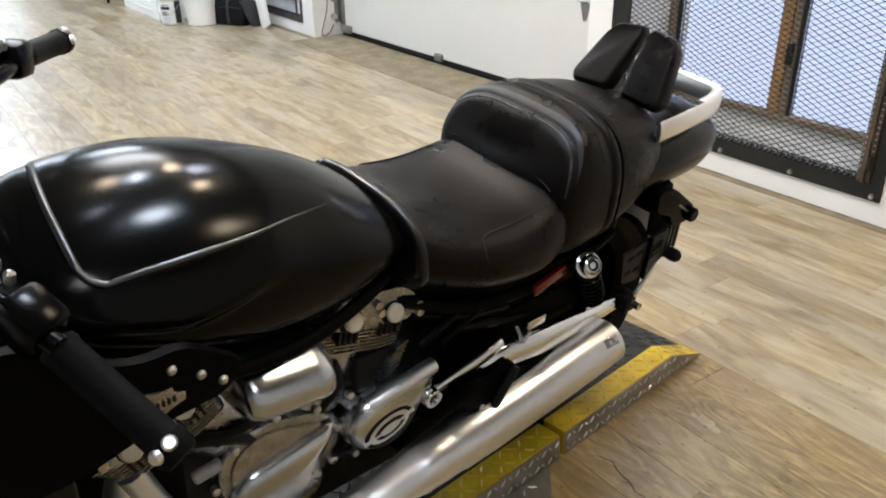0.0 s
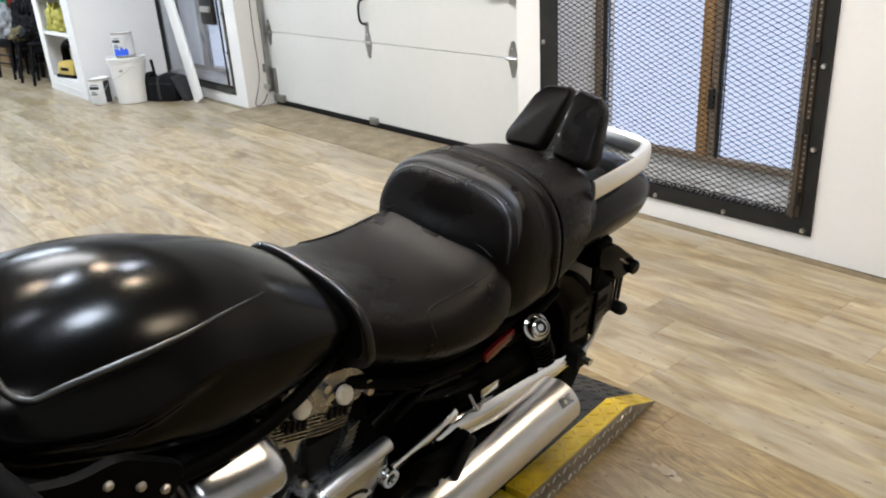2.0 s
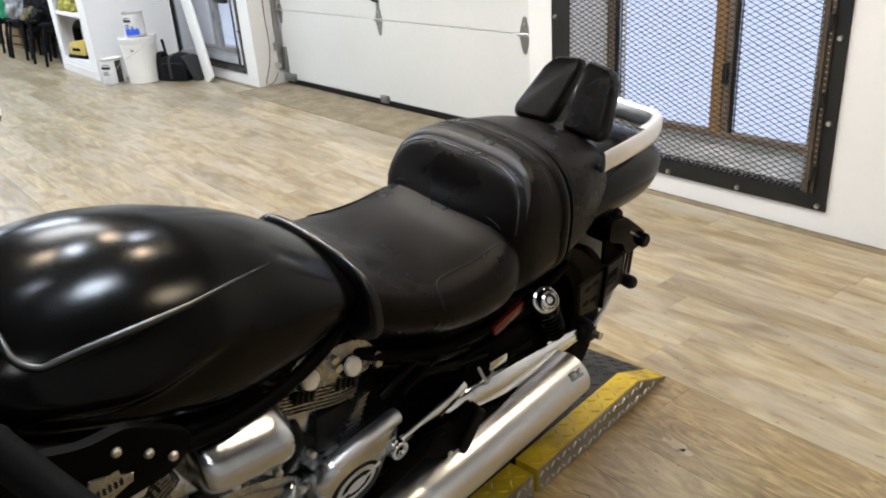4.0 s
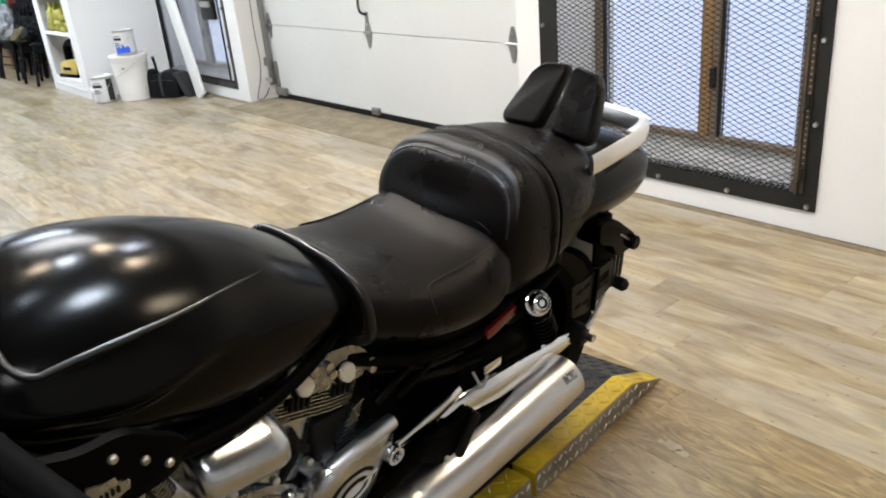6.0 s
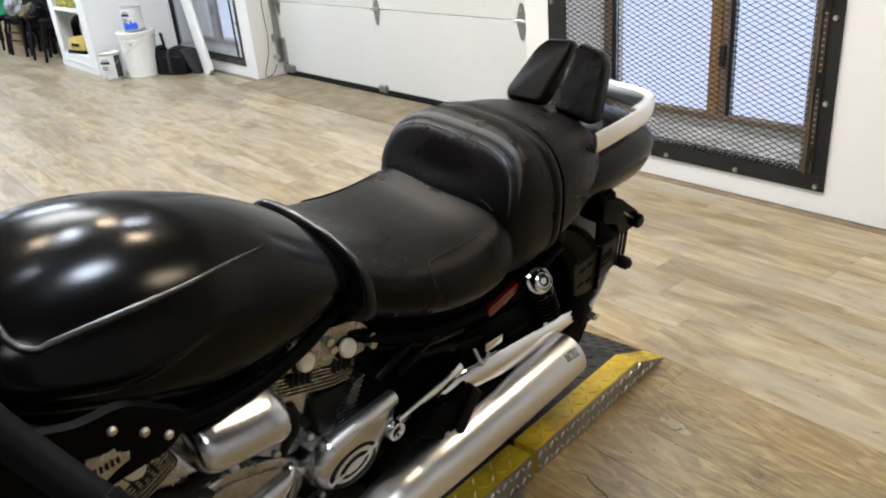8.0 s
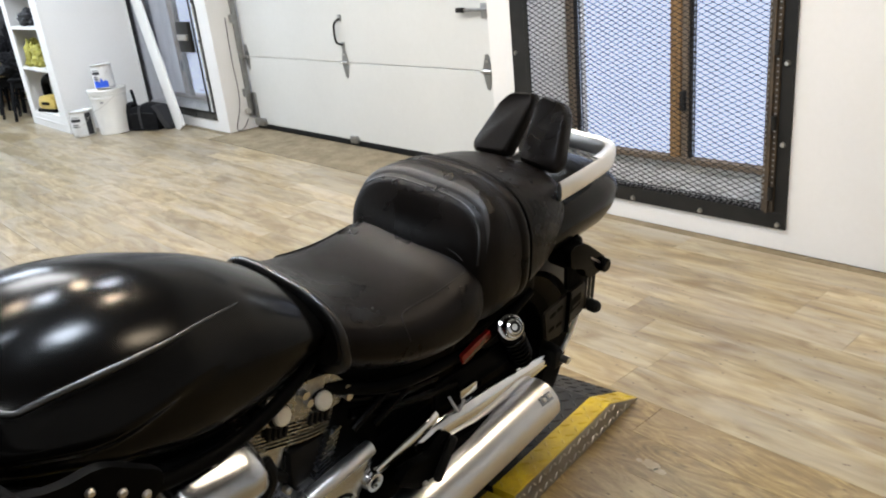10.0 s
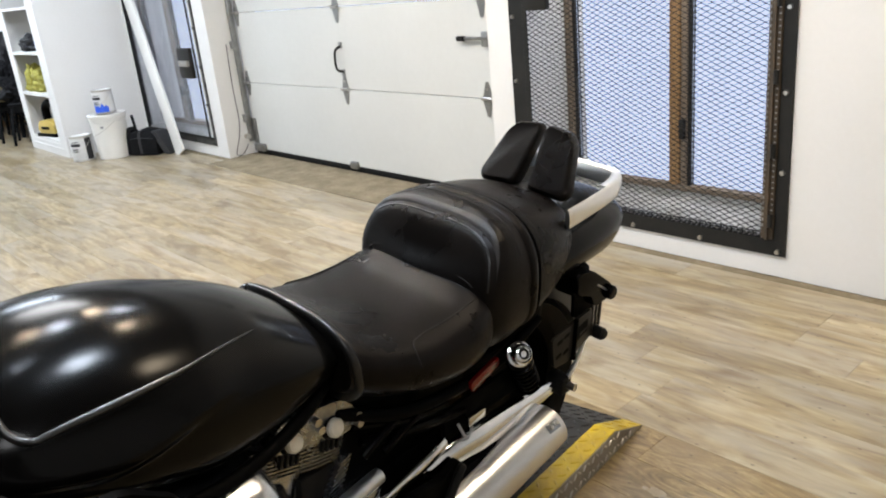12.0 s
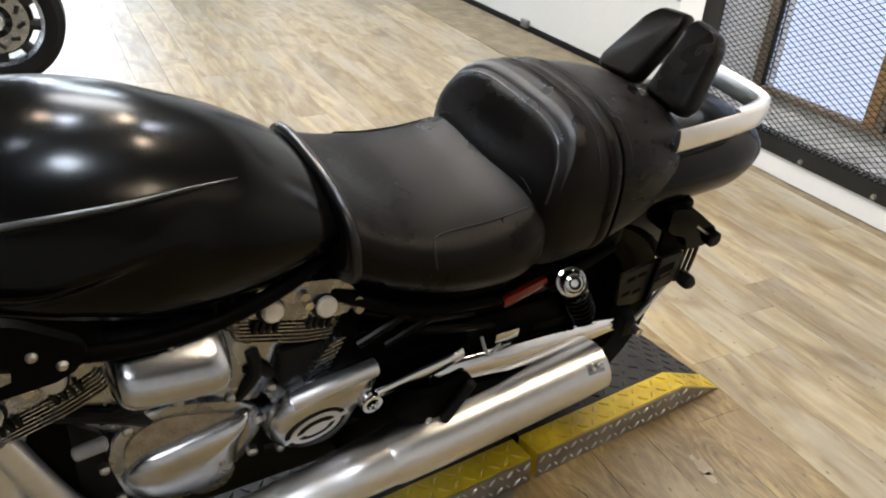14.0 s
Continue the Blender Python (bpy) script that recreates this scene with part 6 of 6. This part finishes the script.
rim2 = part("front_rim", turned([(0.212, -0.04), (0.230, -0.05), (0.230, -0.04), (0.216, 0), (0.230, 0.04), (0.230, 0.05), (0.212, 0.04), (0.204, 0), (0.212, -0.04)], 64, wm), ENGINE, B2, "silver cast wheel rim")
for s in (1, -1):
    disc = part("brake_disc", turned([(0.085, s * 0.052), (0.160, s * 0.052), (0.160, s * 0.058), (0.085, s * 0.058), (0.085, s * 0.052)], 56, wm), ENGINE, B2, "steel brake disc")
    for k in range(10):
        a = 2 * math.pi * k / 10
        part("slot", rod(wm @ Vector((0.11 * math.cos(a), 0.11 * math.sin(a), s * 0.0575)), wm @ Vector((0.14 * math.cos(a + 0.25), 0.14 * math.sin(a + 0.25), s * 0.0595)), 0.011, n=8), BLACKSTEEL, disc)
    part("fork_leg", rod((s * 0.095, 0, R2), (s * 0.095, -0.33, 1.05), 0.026, 0.03, 18), BRUSHED, B2, "silver fork leg")
for k in range(9):
    a = 2 * math.pi * k / 9
    part("spoke", rod(wm @ Vector((0.05 * math.cos(a), 0.05 * math.sin(a), 0)), wm @ Vector((0.215 * math.cos(a), 0.215 * math.sin(a), 0)), 0.034, 0.030, 8), BLACKSTEEL, rim2)
part("hub", rounded_rod((-0.09, 0, R2), (0.09, 0, R2), 0.05), BRUSHED, B2)
part("front_mudguard", loft([[Vector((x, (R2 + 0.02 + h) * math.cos(a), R2 + (R2 + 0.02 + h) * math.sin(a))) for x, h in ((-0.085, -0.05), (-0.075, 0.0), (0, 0.02), (0.075, 0.0), (0.085, -0.05), (0.07, -0.008), (0, 0.012), (-0.07, -0.008))] for a in (radians(35 + 7 * k) for k in range(20))]), GLOSS, B2, "gloss black mudguard")
screen = plate(round_outline([(0.08, 0.93), (0.19, 0.80), (0.27, 0.772), (0.35, 0.80), (0.50, 0.93), (0.52, 1.15), (0.42, 1.30), (0.20, 1.30), (0.07, 1.15)], 0.05, 6), "x", 0.20, 0.206, 0.002)
part("windscreen", screen, SCREEN, B2, "milky clear windscreen", 50)
part("screen_rim", tube([(0.203, 0.08, 0.93), (0.203, 0.15, 0.835), (0.203, 0.21, 0.788), (0.203, 0.27, 0.772), (0.203, 0.35, 0.795), (0.203, 0.43, 0.856), (0.203, 0.50, 0.93)], 0.006, 8), SCREEN, B2, "rounded screen edge")
part("screen_stay", tube([(0.10, -0.25, 0.92), (0.16, 0.0, 1.0), (0.20, 0.20, 1.05)], 0.008, 8), CHROME, B2)
part("wheel_centre", turned([(0.0, -0.03), (0.176, -0.02), (0.176, 0.02), (0.0, 0.03)], 48, wm), DARKCAST, B2, "dark cast wheel centre")
part("headlamp", turned([(0, 0.05), (0.07, 0.045), (0.095, 0.0), (0.09, -0.08), (0, -0.10)], 32, Matrix.Translation((0, -0.14, 0.90)) @ pose(0, 0, 0, -90, 0, 0)), CHROME, B2, "chrome headlamp")
part("tank", loft([egg(y, w, zt, zm, zb, 2.1, 2.0, 40) for y, w, zt, zm, zb in smooth_table([(-1.05, 0.08, 0.92, 0.86, 0.80), (-0.85, 0.14, 1.0, 0.88, 0.78), (-0.6, 0.15, 1.03, 0.9, 0.78), (-0.45, 0.10, 1.0, 0.9, 0.82)], 24)]), GLOSS, B2, "gloss black tank", 60)
part("seat", loft([egg(y, w, zt, zm, zb, 2.5, 2.2, 40) for y, w, zt, zm, zb in smooth_table([(-1.75, 0.12, 0.82, 0.76, 0.70), (-1.5, 0.17, 0.80, 0.74, 0.68), (-1.2, 0.15, 0.78, 0.74, 0.68), (-1.03, 0.09, 0.86, 0.8, 0.74)], 24)]), LEATHER, B2, "black seat", 60)
part("engine", block(-0.17, 0.17, -1.15, -0.55, 0.25, 0.78, 0.05), DARKCAST, B2, "dark engine block")
part("frame_tube", tube([(0, -0.38, 0.95), (0, -0.55, 0.5), (0, -0.7, 0.22), (0, -1.3, 0.24), (0, -1.6, 0.6)], 0.025, 10), GLOSS, B2)
part("rear_tyre", turned([(0.22, -0.06), (0.25, -0.075), (0.29, -0.078), (0.325, -0.05), (0.335, 0), (0.325, 0.05), (0.29, 0.078), (0.25, 0.075), (0.22, 0.06), (0, 0.04), (0, -0.04), (0.22, -0.06)], 56, pose(0, -1.62, 0.335, 0, 90, 0)), RUBBER, B2, "black rear tyre")
part("handlebar", tube([(0.42, -0.62, 1.08), (0.3, -0.5, 1.12), (0.1, -0.40, 1.08), (-0.1, -0.40, 1.08), (-0.3, -0.5, 1.12), (-0.42, -0.62, 1.08)], 0.013, 10), CHROME, B2, "chrome handlebar")
part("side_stand", tube([(0.12, -0.95, 0.28), (0.25, -0.92, 0.10), (0.31, -0.9, 0.012)], 0.013, 8), GLOSS, B2)
part("turn_signal", turned([(0, 0.02), (0.03, 0.015), (0.035, 0), (0.03, -0.03), (0, -0.04)], 20, Matrix.Translation((0.17, -0.18, 0.86)) @ pose(0, 0, 0, -90, 0, 0)), REDLENS, B2, "amber-red signal lens")

# ---- floor boards ----
crack = bmesh.new()
bend = [Vector((x, y)) for x, y in ((-0.440, 1.282), (-0.425, 1.306), (-0.405, 1.316), (-0.385, 1.322), (-0.362, 1.312), (-0.340, 1.304), (-0.315, 1.304), (-0.295, 1.296), (-0.272, 1.287), (-0.245, 1.292), (-0.215, 1.290), (-0.180, 1.284))]
line = [a.lerp(b, t) + Vector((0, 0.0022 * math.sin(41 * (i + t)) + 0.0012 * math.sin(97 * (i + t)))) for i, (a, b) in enumerate(zip(bend, bend[1:])) for t in (0.0, 0.25, 0.5, 0.75)]
prev = None
for k, (x, y) in enumerate(line):
    w = 0.0006 + 0.0018 * math.sin(math.pi * (k + 0.6) / len(line)) * (0.7 + 0.3 * math.sin(k * 2.3))
    pair = [crack.verts.new((x, y - w, 0.0015)), crack.verts.new((x, y + w, 0.0015))]
    if prev:
        crack.faces.new((prev[0], pair[0], pair[1], prev[1]))
    prev = pair
tagged(part("floor_crack", crack, RUBBER, floor, "thin dark crack in the floor"))

SCUFF = shade("pale scuffed lacquer", (0.36, 0.31, 0.23), 0.6, second=(0.27, 0.21, 0.13), scale=30, fine=90)
rnd = random.Random(11)
for cx, cy, rx, ry in ((-0.345, 1.650, 0.030, 0.017), (-0.312, 1.640, 0.020, 0.011), (-0.383, 1.645, 0.011, 0.007)):
    scuff = bmesh.new()
    ring = []
    for k in range(22):
        a = 2 * math.pi * k / 22
        q = 1 + 0.35 * noise.noise(Vector((math.cos(a) * 1.6 + cx * 9, math.sin(a) * 1.6, cy * 7))) + rnd.uniform(-0.08, 0.08)
        ring.append(scuff.verts.new((cx + rx * q * math.cos(a), cy + ry * q * math.sin(a), 0.0006)))
    scuff.faces.new(ring)
    part("scuff", scuff, SCUFF, floor, "pale scuff in the floor's lacquer", 0)

PLANK_W, ROW0 = 0.1635, 2.156 - 0.08175
JOINTS = {0: -0.655, 2: -0.973, 3: -0.217, 4: -0.463, 6: -1.176}      # butt joints of some rows


def plank_mesh(length, depth=PLANK_W):
    bm = bmesh.new()
    g, e = 0.0003, 0.0006
    lo = [bm.verts.new((x, y, -0.006)) for x, y in ((g, g), (length - g, g), (length - g, depth - g), (g, depth - g))]
    mid = [bm.verts.new((x, y, -0.0010)) for x, y in ((g, g), (length - g, g), (length - g, depth - g), (g, depth - g))]
    top = [bm.verts.new((x, y, 0.0)) for x, y in ((g + e, g + e), (length - g - e, g + e), (length - g - e, depth - g - e), (g + e, depth - g - e))]
    bm.faces.new(top)
    for a, b in ((lo, mid), (mid, top)):
        for i in range(4):
            j = (i + 1) % 4
            bm.faces.new((a[i], a[j], b[j], b[i]))
    data = mesh_of(bm, "plank", 0)
    data.materials.append(OAK)
    return data


LENGTH = 1.21
rng = random.Random(4)
whole = plank_mesh(LENGTH)
rest = bmesh.new()
count = 0
for row in range(-44, 7):
    y = ROW0 + row * PLANK_W
    depth = min(PLANK_W, WALL - y)
    stop = 3.06 - y
    start = JOINTS.get(row, rng.uniform(-1.2, 0))
    k0 = math.floor((X_LEFT - start) / LENGTH)
    for k in range(k0, int((X_RIGHT - start) / LENGTH) + 1):
        x0, x1 = max(start + k * LENGTH, X_LEFT), min(start + (k + 1) * LENGTH, X_RIGHT)
        if x1 - x0 < 0.05:
            continue
        spans = [(x0, x1, depth)]
        if y + depth > 3.06 and x1 > DOOR_L and x0 < DOOR_R:
            spans = [(x0, min(x1, DOOR_L + 0.02), depth), (max(x0, DOOR_R - 0.0), x1, depth), (max(x0, DOOR_L + 0.02), min(x1, DOOR_R), stop)]
        for a, b, d in spans:
            if b - a < 0.03 or d < 0.02:
                continue
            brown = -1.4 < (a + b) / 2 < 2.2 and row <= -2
            near = row >= -13 and a > -10.6 and b < 1.6
            if near and count < 300:
                count += 1
                board = new("plank", whole if (b - a > LENGTH - 0.001 and d > PLANK_W - 0.001) else plank_mesh(b - a, d))
                board.location, board.parent = (a, y, 0), floor
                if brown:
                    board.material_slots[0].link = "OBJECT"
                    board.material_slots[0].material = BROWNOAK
            else:
                g = 0.0012
                vs = [rest.verts.new(p) for p in ((a + g, y + g, 0), (b - g, y + g, 0), (b - g, y + d - g, 0), (a + g, y + d - g, 0))]
                low = [rest.verts.new(p) for p in ((a + g, y + g, -0.006), (b - g, y + g, -0.006), (b - g, y + d - g, -0.006), (a + g, y + d - g, -0.006))]
                rest.faces.new(vs)
                for i in range(4):
                    rest.faces.new((low[i], low[(i + 1) % 4], vs[(i + 1) % 4], vs[i]))
tagged(part("far_planks", rest, OAK, floor, "further washed oak planks", 0), kind="stuff")
